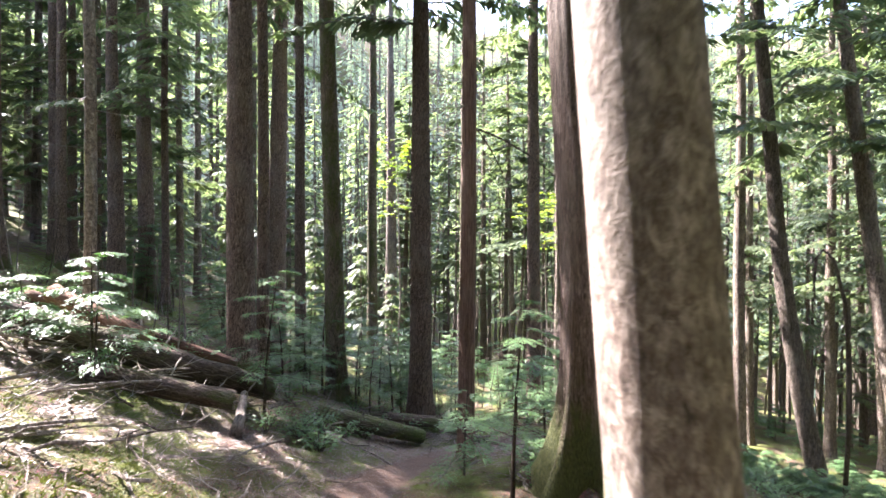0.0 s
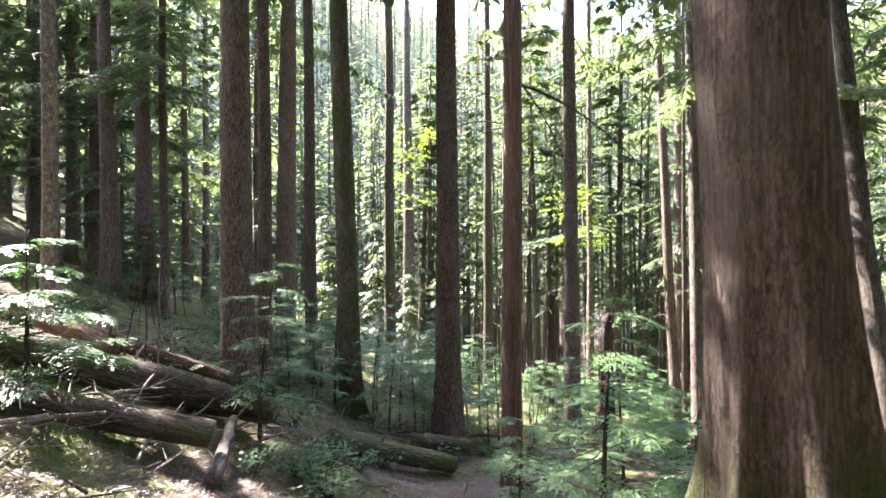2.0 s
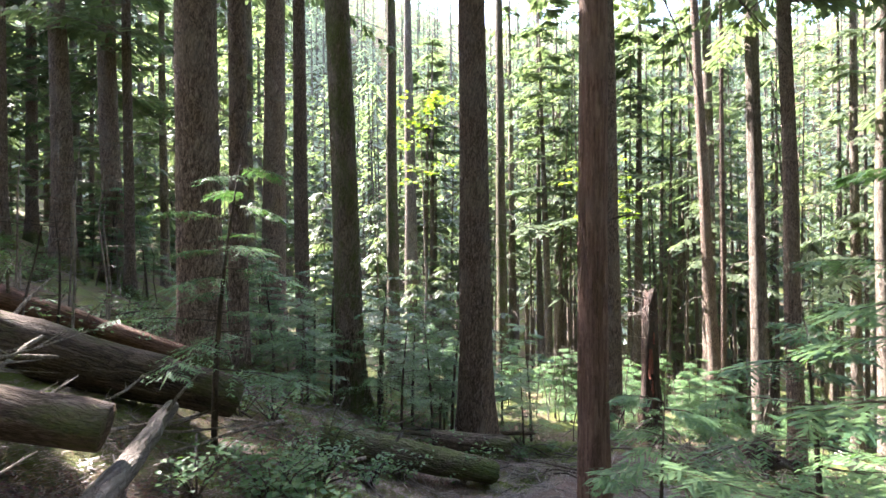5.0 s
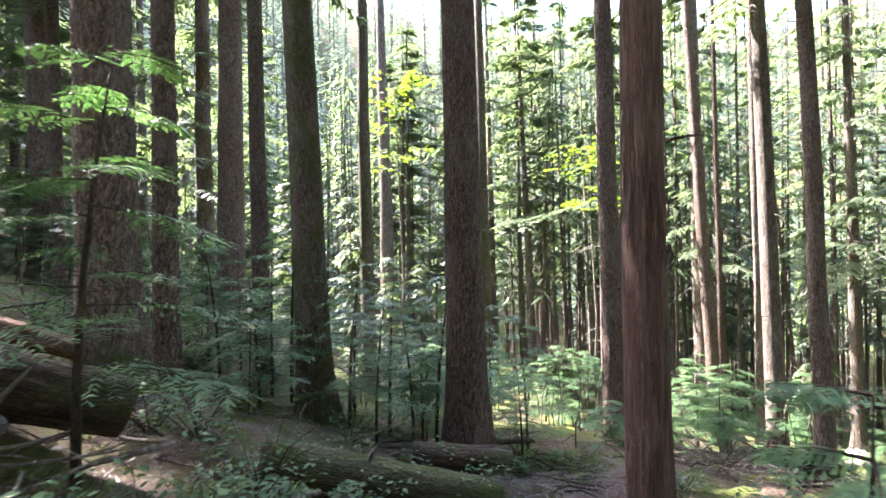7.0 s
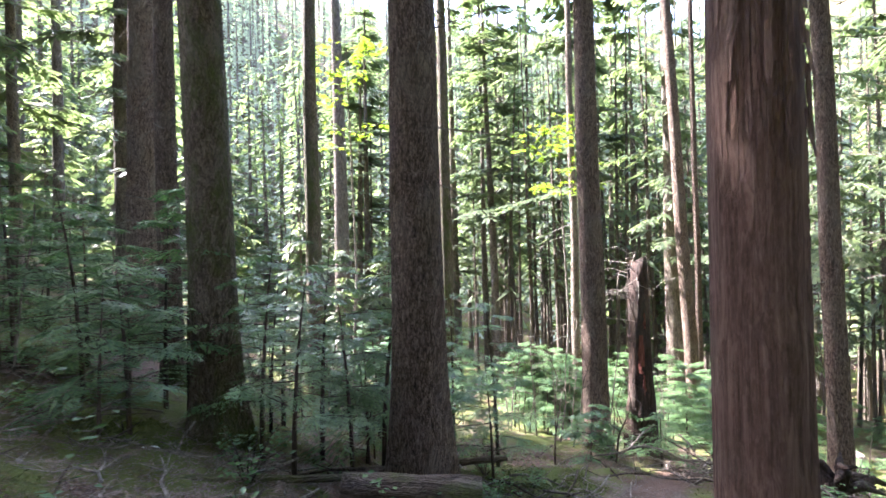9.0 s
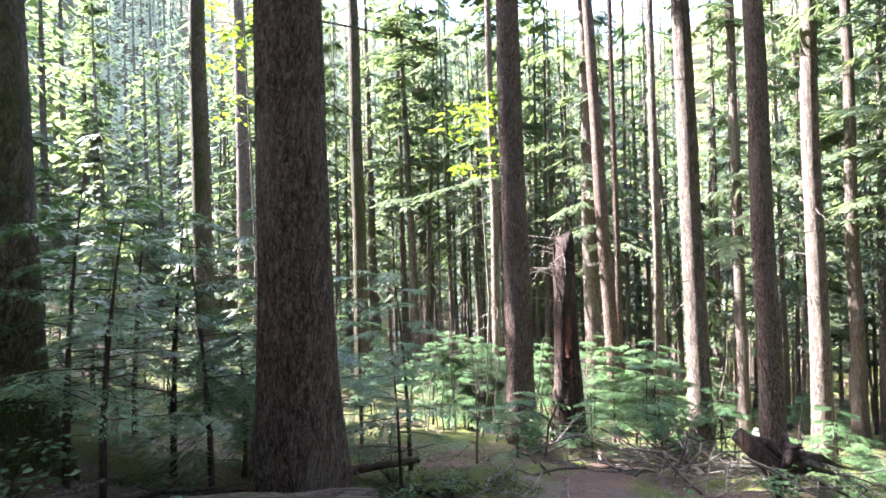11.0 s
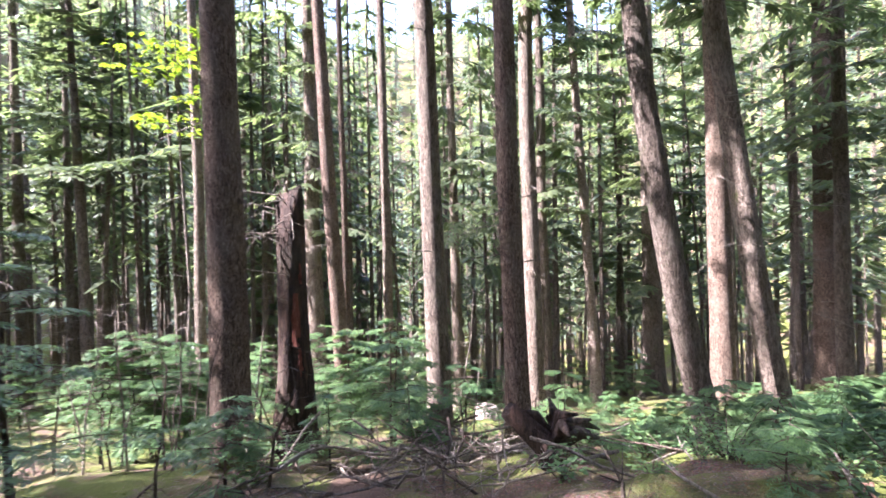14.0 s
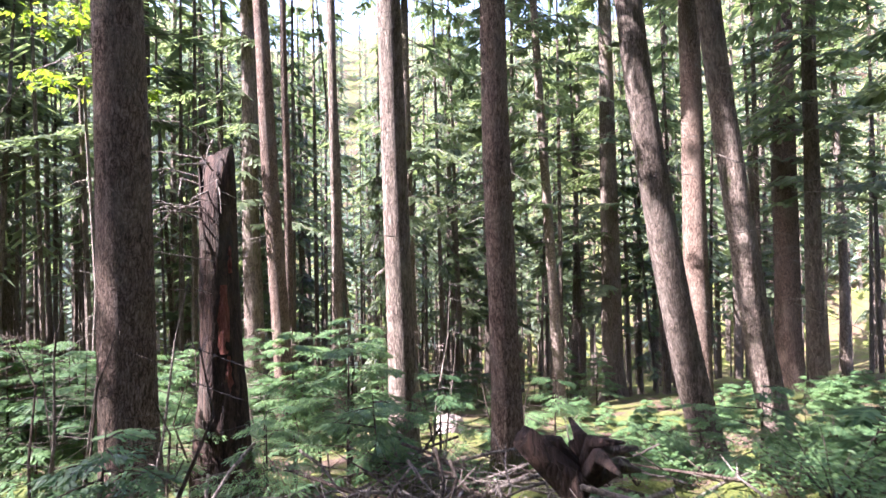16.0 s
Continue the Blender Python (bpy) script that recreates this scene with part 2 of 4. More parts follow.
# ---- mesh building ----
class Shape:
    """Verts and faces gathered for one mesh."""

    def __init__(self):
        self.v, self.f = [], []

    def tube(self, pts, radii, seg=6, cap=True, rough=0.0, seed=0.0):
        base = len(self.v)
        n = len(pts)
        for i, (p, r) in enumerate(zip(pts, radii)):
            way = (Vector(pts[min(i + 1, n - 1)]) - Vector(pts[max(i - 1, 0)])).normalized()
            side = way.cross(Vector((0.31, 0.17, 0.93)) if abs(way.z) < 0.8 else Vector((1, 0, 0))).normalized()
            up = side.cross(way)
            for k in range(seg):
                a = 2 * math.pi * k / seg
                d = side * math.cos(a) + up * math.sin(a)
                rr = r
                if rough:
                    rr *= 1 + rough * noise.noise(Vector((d.x * 2.2 + seed, d.y * 2.2, i * 0.4 + d.z * 2.2)))
                self.v.append(tuple(Vector(p) + d * rr))
        for i in range(n - 1):
            for k in range(seg):
                a, b = base + i * seg + k, base + i * seg + (k + 1) % seg
                self.f.append((a, b, b + seg, a + seg))
        if cap:
            self.f.append(tuple(base + k for k in reversed(range(seg))))
            self.f.append(tuple(base + (n - 1) * seg + k for k in range(seg)))

    def kite(self, p, way, flat, length, width, sag=0.12):
        b = len(self.v)
        way = way.normalized()
        side = way.cross(flat).normalized()
        mid = p + way * length * 0.45
        self.v += [tuple(p), tuple(mid + side * width / 2), tuple(p + way * length - Vector((0, 0, sag * length))), tuple(mid - side * width / 2)]
        self.f.append((b, b + 1, b + 2, b + 3))

    def blade(self, p, way, flat, length, width, sag=0.12, tip=True):
        """A slim three-cornered spray, pointed at its tip or at its root."""
        b = len(self.v)
        way = way.normalized()
        side = way.cross(flat).normalized() * (width / 2)
        end = p + way * length - Vector((0, 0, sag * length))
        self.v += [tuple(p + side), tuple(p - side), tuple(end)] if tip else [tuple(end + side), tuple(p), tuple(end - side)]
        self.f.append((b, b + 1, b + 2))

    def mesh(self, name, material, smooth_faces=False):
        me = bpy.data.meshes.new(name)
        me.from_pydata(self.v, [], self.f)
        if smooth_faces:
            me.polygons.foreach_set("use_smooth", [True] * len(self.f))
        me.materials.append(material)
        me.update()
        return me


def part(name, mesh, parent, label="", m=None, kind=""):
    ob = new(name, mesh)
    ob.parent = parent
    if m is not None:
        ob.matrix_basis = m
    return tagged(ob, label, kind=kind)


def branch(wood, leaf, o, azimuth, length, rise, droop, count, klen, kwid, rng, second=0, thick=0.012, bare=0.1, fingers=2):
    """One flat conifer branch: a bending limb with side sprays."""
    way = Vector((math.cos(azimuth), math.sin(azimuth), 0))
    side = Vector((-way.y, way.x, 0))
    bend = rng.uniform(-0.15, 0.15)

    def at(s):
        return o + way * (s * length) + side * (bend * s * s * length) + Vector((0, 0, (rise * s - droop * s * s) * length))
    if wood is not None:
        if second:
            wood.tube([at(s) for s in (0, 0.5, 1)], [thick, thick * 0.6, thick * 0.15], 4, False)
        else:
            wood.tube([at(s) for s in (0, 0.5, 1)], [thick, thick * 0.6, thick * 0.15], 3, False)
    for i in range(count):
        s = bare + (1 - bare) * (i + rng.random() * 0.6) / count
        p = at(s)
        t = (at(min(1, s + 0.05)) - p).normalized()
        for sg in (-1, 1):
            if rng.random() < 0.1:
                continue
            ang = rng.uniform(0.75, 1.15) * sg
            d = (t * math.cos(ang) + side * math.sin(ang) + Vector((0, 0, rng.uniform(-0.22, 0.05)))).normalized()
            flat = Vector((rng.uniform(-0.22, 0.22), rng.uniform(-0.22, 0.22), 1))
            ln = klen * (1.15 - 0.75 * s) * rng.uniform(0.7, 1.2)
            if not second:
                cross = Vector((-d.y, d.x, 0))
                for q, turn in ((0.0, 0.5), (0.2, -0.75), (0.35, 0.7), (0.5, -0.5), (0.6, 0.15), (0.1, -0.2))[:fingers]:
                    leaf.blade(p + d * (ln * q), d * math.cos(turn) + cross * math.sin(turn) + Vector((0, 0, rng.uniform(-0.25, 0.05))), flat, ln * rng.uniform(0.45, 0.8), kwid * rng.uniform(0.7, 1.3), 0.25, rng.random() < 0.6)
                continue
            for j in range(second):
                u = (j + 0.4 + 0.4 * rng.random()) / second
                q = p + d * (ln * u) + Vector((0, 0, -0.18 * u * u * ln))
                for sj in (-1, 1):
                    aj = rng.uniform(0.7, 1.1) * sj
                    dj = d * math.cos(aj) + Vector((-d.y, d.x, 0)).normalized() * math.sin(aj) + Vector((0, 0, rng.uniform(-0.2, 0.1)))
                    leaf.blade(q, dj, flat, kwid * 4.2 * (1.1 - 0.6 * u) * rng.uniform(0.7, 1.2), kwid * rng.uniform(0.8, 1.2), 0.15, rng.random() < 0.7)
            leaf.blade(p + d * ln * 0.75, d, flat, kwid * 4, kwid, 0.2)
    leaf.kite(at(0.93), (at(1) - at(0.9)), Vector((0, 0, 1)), klen * 0.5, kwid, 0.25)


def trunk_shape(d, height, lean, rng, seg=20, flare=0.5, ref=1.5, lobes=5, top=0.12, fine_to=9.0, ridge=0.04, curve=0.0, foot_len=0.5, bend_len=3.0):
    """A tapered stem on a flared, lobed foot; d is its thickness at the height ref."""
    s = Shape()
    seed = rng.random() * 50
    hs = [-0.35, -0.1, 0.05, 0.18, 0.32, 0.5, 0.75, 1.05]
    h = 1.4
    while h < min(height, fine_to):
        hs.append(h)
        h += 0.42
    while h < height:
        hs.append(h)
        h += 2.4
    hs.append(height)

    def taper(h):
        return top + (1 - top) * max(0.0, (height - h) / height) ** 0.85
    scale = d / 2 / taper(ref) / (1 + flare * math.exp(-ref / foot_len) * 0.8)
    ph = rng.random() * 6
    for h in hs:
        bow = curve * (1 - math.exp(-max(h, 0.0) / bend_len)) / max(1e-6, math.hypot(*lean))
        cx = lean[0] * (h + bow) + 0.05 * noise.noise(Vector((seed, h * 0.22, 0)))
        cy = lean[1] * (h + bow) + 0.05 * noise.noise(Vector((seed + 9, h * 0.22, 0)))
        for k in range(seg):
            a = 2 * math.pi * k / seg
            lobe = 0.5 + 0.5 * math.cos(lobes * a + ph + 0.6 * math.sin(a + ph))
            foot = flare * math.exp(-max(h, -0.1) / foot_len) * (0.25 + 1.15 * lobe * lobe)
            rr = scale * taper(max(h, 0)) * (1 + foot)
            if lobes > 6:  # shallow flutes run up from the foot
                rr *= 1 + 0.06 * (lobe - 0.5) * math.exp(-max(h, 0) / 2.5)
            rr *= 1 + ridge * noise.noise(Vector((math.cos(a) * 3.5 + seed, math.sin(a) * 3.5, h * 0.5))) + ridge * 0.8 * noise.noise(Vector((math.cos(a) * 9 + seed, math.sin(a) * 9, h * 1.3)))
            s.v.append((cx + rr * math.cos(a), cy + rr * math.sin(a), h))
    for i in range(len(hs) - 1):
        for k in range(seg):
            a, b = i * seg + k, i * seg + (k + 1) % seg
            s.f.append((a, b, b + seg, a + seg))
    s.f.append(tuple((len(hs) - 1) * seg + k for k in range(seg)))
    return s


def crown_shapes(low, height, spread, whorls, seed, klen=0.5, kwid=0.15, fingers=2):
    """Limbs and needle sprays of a tall conifer, in its own metres from the foot."""
    rng = random.Random(seed)
    wood, leaf = Shape(), Shape()
    for i in range(whorls):
        u = (i + rng.random()) / whorls
        h = low + (height - low) * u
        for k in range(rng.choice((2, 3, 3))):
            length = spread * (1.0 - 0.8 * u) * rng.uniform(0.25, 1.15)
            branch(wood, leaf, Vector((0, 0, h)), rng.uniform(0, 6.28), length, rng.uniform(-0.1, 0.2), rng.uniform(0.12, 0.45),
                   max(3, int(3 + length * 2.2)), klen * rng.uniform(0.7, 1.2), kwid, rng, 0, 0.025, 0.15, fingers)
    return wood, leaf


def dead_twigs(rng, low, high, r, count):
    s = Shape()
    for _ in range(count):
        h, a, ln = rng.uniform(low, high), rng.uniform(0, 6.28), rng.uniform(0.3, 1.5)
        o = Vector((math.cos(a) * r * 0.8, math.sin(a) * r * 0.8, h))
        w0 = Vector((math.cos(a), math.sin(a), rng.uniform(-0.35, 0.25)))
        p1 = o + w0 * ln * 0.5 + Vector((0, 0, rng.uniform(-0.1, 0.05)))
        p2 = o + w0 * ln + Vector((rng.uniform(-0.2, 0.2), rng.uniform(-0.2, 0.2), -0.22 * ln))
        s.tube([o, p1, p2], [0.011, 0.007, 0.002], 3, False)
        if ln > 0.6:
            q = p1 + Vector((rng.uniform(-0.3, 0.3), rng.uniform(-0.3, 0.3), rng.uniform(-0.2, 0.1)))
            s.tube([p1, q], [0.006, 0.002], 3, False)
    return s


# crowns shared by the tall trees near the trail: full ones, a high tuft, and a short one under a gap
CROWNS = []
for i, (lo, hi, n_) in enumerate(((9.5, 30, 24), (10.5, 30, 24), (11.5, 30, 22), (20.5, 30, 14), (9.0, 18, 10), (4.5, 27, 24), (6.0, 27, 22), (25.5, 30, 8))):
    w_, l_ = crown_shapes(lo, hi, 3.4, n_, 40 + i, 0.75, 0.13, 6)
    CROWNS.append((w_.mesh("crown_limbs", DEAD), l_.mesh("crown_needles", NEEDLES_FAR)))

# places that stand in the sun: the canopy has gaps towards it
SUNNY = [(0.68, 1.55, 0.8, 1.8), (0.6, 1.55, 2.6, 1.8), (-3.0, 5.4, -0.4, 0.8), (-2.3, 5.0, -0.7, 0.6), (-2.9, 6.2, -0.5, 0.8), (-3.8, 5.9, -0.2, 0.8), (-4.7, 7.0, 0.7, 1.6), 
         (0.35, 8.95, 0.1, 0.35), (3.5, 21.4, -3.0, 2.0), (2.7, 21.0, -3.2, 1.4), (5.6, 17.3, -3.0, 1.4), (1.0, 33.0, -3.0, 2.5), (7.0, 27.0, -4.0, 2.0), (12.0, 24.0, -4.0, 2.0), (14.5, 19.0, -4.0, 1.5), (-1.0, 28.0, 0.0, 2.0), (-2.2, 24.6, 5.5, 2.0), (-3.1, 23.0, 2.0, 1.2),
         (10.3, 14.4, -3.6, 1.3), (10.1, 14.3, -2.2, 0.8), (12.2, 13.7, -1.5, 1.3), (14.6, 15.2, -2.0, 0.9), (6.67, 17.3, 1.8, 0.5), (10.0, 19.2, -5.6, 1.6), (17.0, 20.3, -3.0, 0.9)]


def sun_crossing(x, y, more=0.0):
    """Heights above the foot at which the sun's way to a sunny place passes a tree at (x, y)."""
    out = []
    flat = math.hypot(sun_way.x, sun_way.y)
    ux, uy = sun_way.x / flat, sun_way.y / flat
    for px, py, pz, width in SUNNY:
        along = (x - px) * ux + (y - py) * uy
        aside = abs((x - px) * uy - (y - py) * ux)
        if 0.6 < along < 34 and aside < width + more and math.hypot(x - px, y - py) > 0.8:
            out.append(pz + along * sun_way.z / flat - ground_z(x, y))
    return [h for h in out if h < 33]


tree_rng = random.Random(7)


def tall_tree(x, y, d, material, label, zr=0.0, lean=(0.0, 0.0), flare=0.5, seg=20, height=30, twigs=14, twig_low=2.5, category="tree", curve=0.0, lobes=5, foot_len=0.5, bend_len=3.0, crown_kind=None, slim=1.0):
    """A standing trunk whose axis passes (x, y) at the height zr; a bowed one stands on (x, y)."""
    rng = tree_rng
    gz = ground_z(x, y)
    bx, by = (x, y) if curve else (x - lean[0] * (zr - gz), y - lean[1] * (zr - gz))
    bz = ground_z(bx, by)
    tree = new("conifer_tree")
    tree.location = (bx, by, bz)
    tagged(tree, label, category, "tall trees of the forest")
    part("trunk", trunk_shape(d, height, lean, rng, seg, flare, max(0.5, zr - bz), lobes, curve=curve, foot_len=foot_len, bend_len=bend_len).mesh("trunk", material, True), tree)
    pick = rng.randrange(3) if y < 19.5 and -9 < x < 16 else rng.choice((5, 6))
    crossed = [h for h in sun_crossing(x, y, 0.5) if h > 4.0]
    if crown_kind is not None:
        pick = crown_kind
    elif crossed:
        for pick, lo, hi in ((0, 9, 30), (3, 20, 30), (4, 8.5, 18.5), (7, 25, 30)):
            if not any(lo - 1 < h < hi + 1 for h in crossed):
                break
    limbs, needles = CROWNS[pick]
    turn = pose(lean[0] * 14, lean[1] * 14, 0, 0, 0, rng.uniform(0, 360)) @ Matrix.Diagonal((slim, slim, height / 30, 1))
    crown = part("crown", needles, tree, m=turn)
    part("branchwork", limbs, tree, m=turn, kind="stuff")
    if twigs:
        part("dead_branchwork", dead_twigs(rng, twig_low, 10, d / 2, twigs).mesh("dead_branchwork", DEAD), tree, kind="stuff")
    return tree

# ---- tall trees beside the trail ----
BROWN = "tall hemlock with furrowed brown bark and a bare lower trunk"
GREY = "tall conifer with grey-brown bark and thin dead branches"
tall_tree(0.64, 1.55, 0.37, BARK_PALE, "close hemlock with flaky bark, one side in hard sun", 1.5, (-0.066, 0), 0.22, 48, twigs=0)
tall_tree(1.37, 4.65, 0.66, BARK_OLD, "big old cedar with stringy bark and deeply fluted mossy foot", 1.4, (-0.066, 0), 0.75, 96, twigs=4, twig_low=6, lobes=7, foot_len=0.62)
tall_tree(-4.30, 11.11, 0.56, BARK, "large reddish-brown hemlock beside the fallen logs", 1.0, (-0.008, 0), 0.3, 32)
tall_tree(-4.06, 11.85, 0.27, BARK, "slim dark brown hemlock behind a larger trunk", 0.8, (-0.01, 0), 0.4)
tall_tree(-6.17, 19.46, 0.68, BARK, "thick furrowed fir with deeply ridged bark", 0.8, (0.01, 0), 0.35, 28)
tall_tree(-4.54, 16.64, 0.34, BARK, BROWN, 0.8, (-0.005, 0), 0.3)
tall_tree(-2.80, 13.50, 0.48, BARK_MOSS, "leaning hemlock with green moss down one side", 0.5, (-0.03, 0), 0.55, 32, twigs=10)
tall_tree(-3.12, 23.12, 0.44, BARK_MOSS, "sunlit slender trunk with mossy pale bark", 0.8)
tall_tree(-3.37, 34.09, 0.72, BARK_FAR, GREY, 0.8, (-0.005, 0))
tall_tree(-0.54, 12.76, 0.50, BARK, "stout hemlock with scaly bark rising by a short log", 0.0, (-0.004, 0), 0.55, 40, lobes=4, foot_len=0.75)
tall_tree(0.43, 9.07, 0.275, BARK_RED, "straight reddish cedar trunk close to the trail", 0.3, (0.004, 0), 0.3, 36, twigs=8, twig_low=5)
tall_tree(2.99, 17.23, 0.44, BARK, "straight grey-barked conifer among young hemlocks", -0.5, (-0.004, 0), 0.3, 28)
tall_tree(-6.07, 9.00, 0.20, BARK_PALE, "thin trunk half lit by sun on the bank", 1.3, (0, 0), 0.3)
tall_tree(-10.54, 16.85, 0.52, BARK, BROWN, 1.2, (-0.012, 0), height=17)
tall_tree(-11.02, 19.41, 0.56, BARK, BROWN, 1.2, (-0.01, 0))
tall_tree(-9.34, 17.60, 0.25, BARK, BROWN, 1.2)
tall_tree(1.0, 25.2, 0.40, BARK_MOSS, "slender trunk with thin mossy bark", 0.5)
tall_tree(3.27, 42.31, 0.48, BARK_FAR, GREY, -0.5)
tall_tree(7.86, 48.49, 0.70, BARK_FAR, GREY, -0.5)
tall_tree(10.62, 56.23, 0.80, BARK_FAR, GREY, -0.5)
tall_tree(5.62, 25.69, 0.27, BARK_FAR, GREY, -0.5)
tall_tree(10.64, 28.13, 0.58, BARK_FAR, GREY, -1.0)
tall_tree(8.07, 22.78, 0.38, BARK, BROWN, -1.0, (-0.04, 0.01))
tall_tree(8.85, 23.35, 0.19, BARK, BROWN, -1.0)
tall_tree(9.41, 22.15, 0.25, BARK_FAR, GREY, -1.4)
tall_tree(6.67, 17.34, 0.38, BARK_FAR, "pale trunk with sun patches on smooth bark", -1.2, (-0.012, 0.01), 0.3, 28)
tall_tree(14.16, 24.15, 0.33, BARK_FAR, GREY, -1.4)
tall_tree(6.14, 15.17, 0.31, BARK, "straight trunk with ridged bark beside an uprooted stump", -1.6, (-0.01, 0.01), 0.35, 32)
tall_tree(10.03, 17.67, 0.36, BARK_FAR, GREY, -1.4)
tall_tree(15.91, 21.45, 0.36, BARK_FAR, GREY, -1.5)
tall_tree(16.95, 20.35, 0.32, BARK_PALE, "thin leaning trunk with pale bark", -1.5, (-0.03, 0.03))
tall_tree(22.23, 20.39, 0.74, BARK_FAR, GREY, -1.6)
tall_tree(10.25, 13.9, 0.46, BARK_FAR, "bowed conifer with rough sunlit bark", -1.7, (-0.051, 0.061), 0.15, 28, curve=0.65)
tall_tree(14.62, 15.22, 0.53, BARK, "dark straight trunk with a bright sun patch", -1.7, (-0.005, 0.005), 0.25, 28)
tall_tree(12.2, 13.2, 0.45, BARK_FAR, "bowed knobbly trunk dappled with sunlight", -1.7, (-0.07, 0.084), 0.25, 28, curve=0.3, bend_len=2.0)
tall_tree(21.39, 14.13, 0.70, BARK, BROWN, -1.7)
tall_tree(17.55, 13.14, 0.37, BARK_FAR, GREY, -1.7)
tall_tree(-9.0, 24.5, 0.62, BARK_FAR, GREY, 0.5)
tall_tree(-14.6, 22.0, 0.5, BARK, BROWN, 1.0)

# five trees added uphill: crowns above view shade the cedar and left saplings
tall_tree(-10.4, 12.1, 0.4, BARK, BROWN, 1.2, crown_kind=0, slim=0.85)
tall_tree(-14.8, 19.9, 0.45, BARK, BROWN, 1.2)
tall_tree(-13.2, 18.1, 0.4, BARK, BROWN, 1.2)
tall_tree(-16.0, 22.6, 0.45, BARK, BROWN, 1.2)
tall_tree(-14.5, 14.9, 0.45, BARK, BROWN, 1.2)

# added on the sun's line so that its crown shades the grey-barked conifer
tall_tree(-13.4, 28.6, 0.4, BARK_FAR, GREY, 1.0)

# ---- the rest of the forest ----
KINDS = []
for i in range(10):
    rng = random.Random(100 + i)
    low = (2.5, 5.5, 3.5, 9.0, 7.5, 3.0, 10.0, 0.8, 1.0, 1.4)[i]
    height = rng.uniform(20, 26) if i < 7 else (7.0, 9.5, 12.5)[i - 7]
    w_, l_ = crown_shapes(low, height, (3.0, 3.4, 2.8, 3.2, 3.2, 3.2, 3.0, 2.2, 2.5, 2.7)[i], 23 if i < 7 else 18, 200 + i, 0.75, 0.14, 6)
    tree = new("conifer_tree")
    tagged(tree, "slender forest conifer with drooping green branches" if i < 7 else "young conifer clothed with green branches to the ground", "tree", "trees of the deeper forest")
    part("trunk", trunk_shape(0.34 if i < 7 else 0.16, height, (rng.uniform(-0.02, 0.02), rng.uniform(-0.02, 0.02)), rng, 10, 0.3, fine_to=3, ridge=0.02).mesh("trunk", BARK_FAR, True), tree)
    part("crown", l_.mesh("crown_needles", NEEDLES_FAR), tree)
    part("branchwork", w_.mesh("crown_limbs", DEAD), tree, kind="stuff")
    part("dead_branchwork", dead_twigs(rng, 1.5, max(low + 2, 9), 0.15, 22).mesh("dead_branchwork", DEAD), tree, kind="stuff")
    KINDS.append(tree)
# unseen trees added behind and right of the start, to block sky light
for i, (x, y) in enumerate(((4.6, -1.6), (3.4, -3.2), (6.2, 0.4), (1.4, -3.8), (-2.2, -3.6), (5.8, -4.0), (7.6, 2.2))):
    t_ = copy_thing(KINDS[(0, 2, 5)[i % 3]], Matrix.Identity(4))
    t_.matrix_basis = pose(x, y, ground_z(x, y) - 0.1, 0, 0, 50 * i) @ Matrix.Diagonal((1, 1, 0.8, 1))
fill = random.Random(11)
taken = [(o.location.x, o.location.y) for o in scene.objects if o.name.startswith("conifer_tree") and o.parent is None]
placed, used = 0, set()
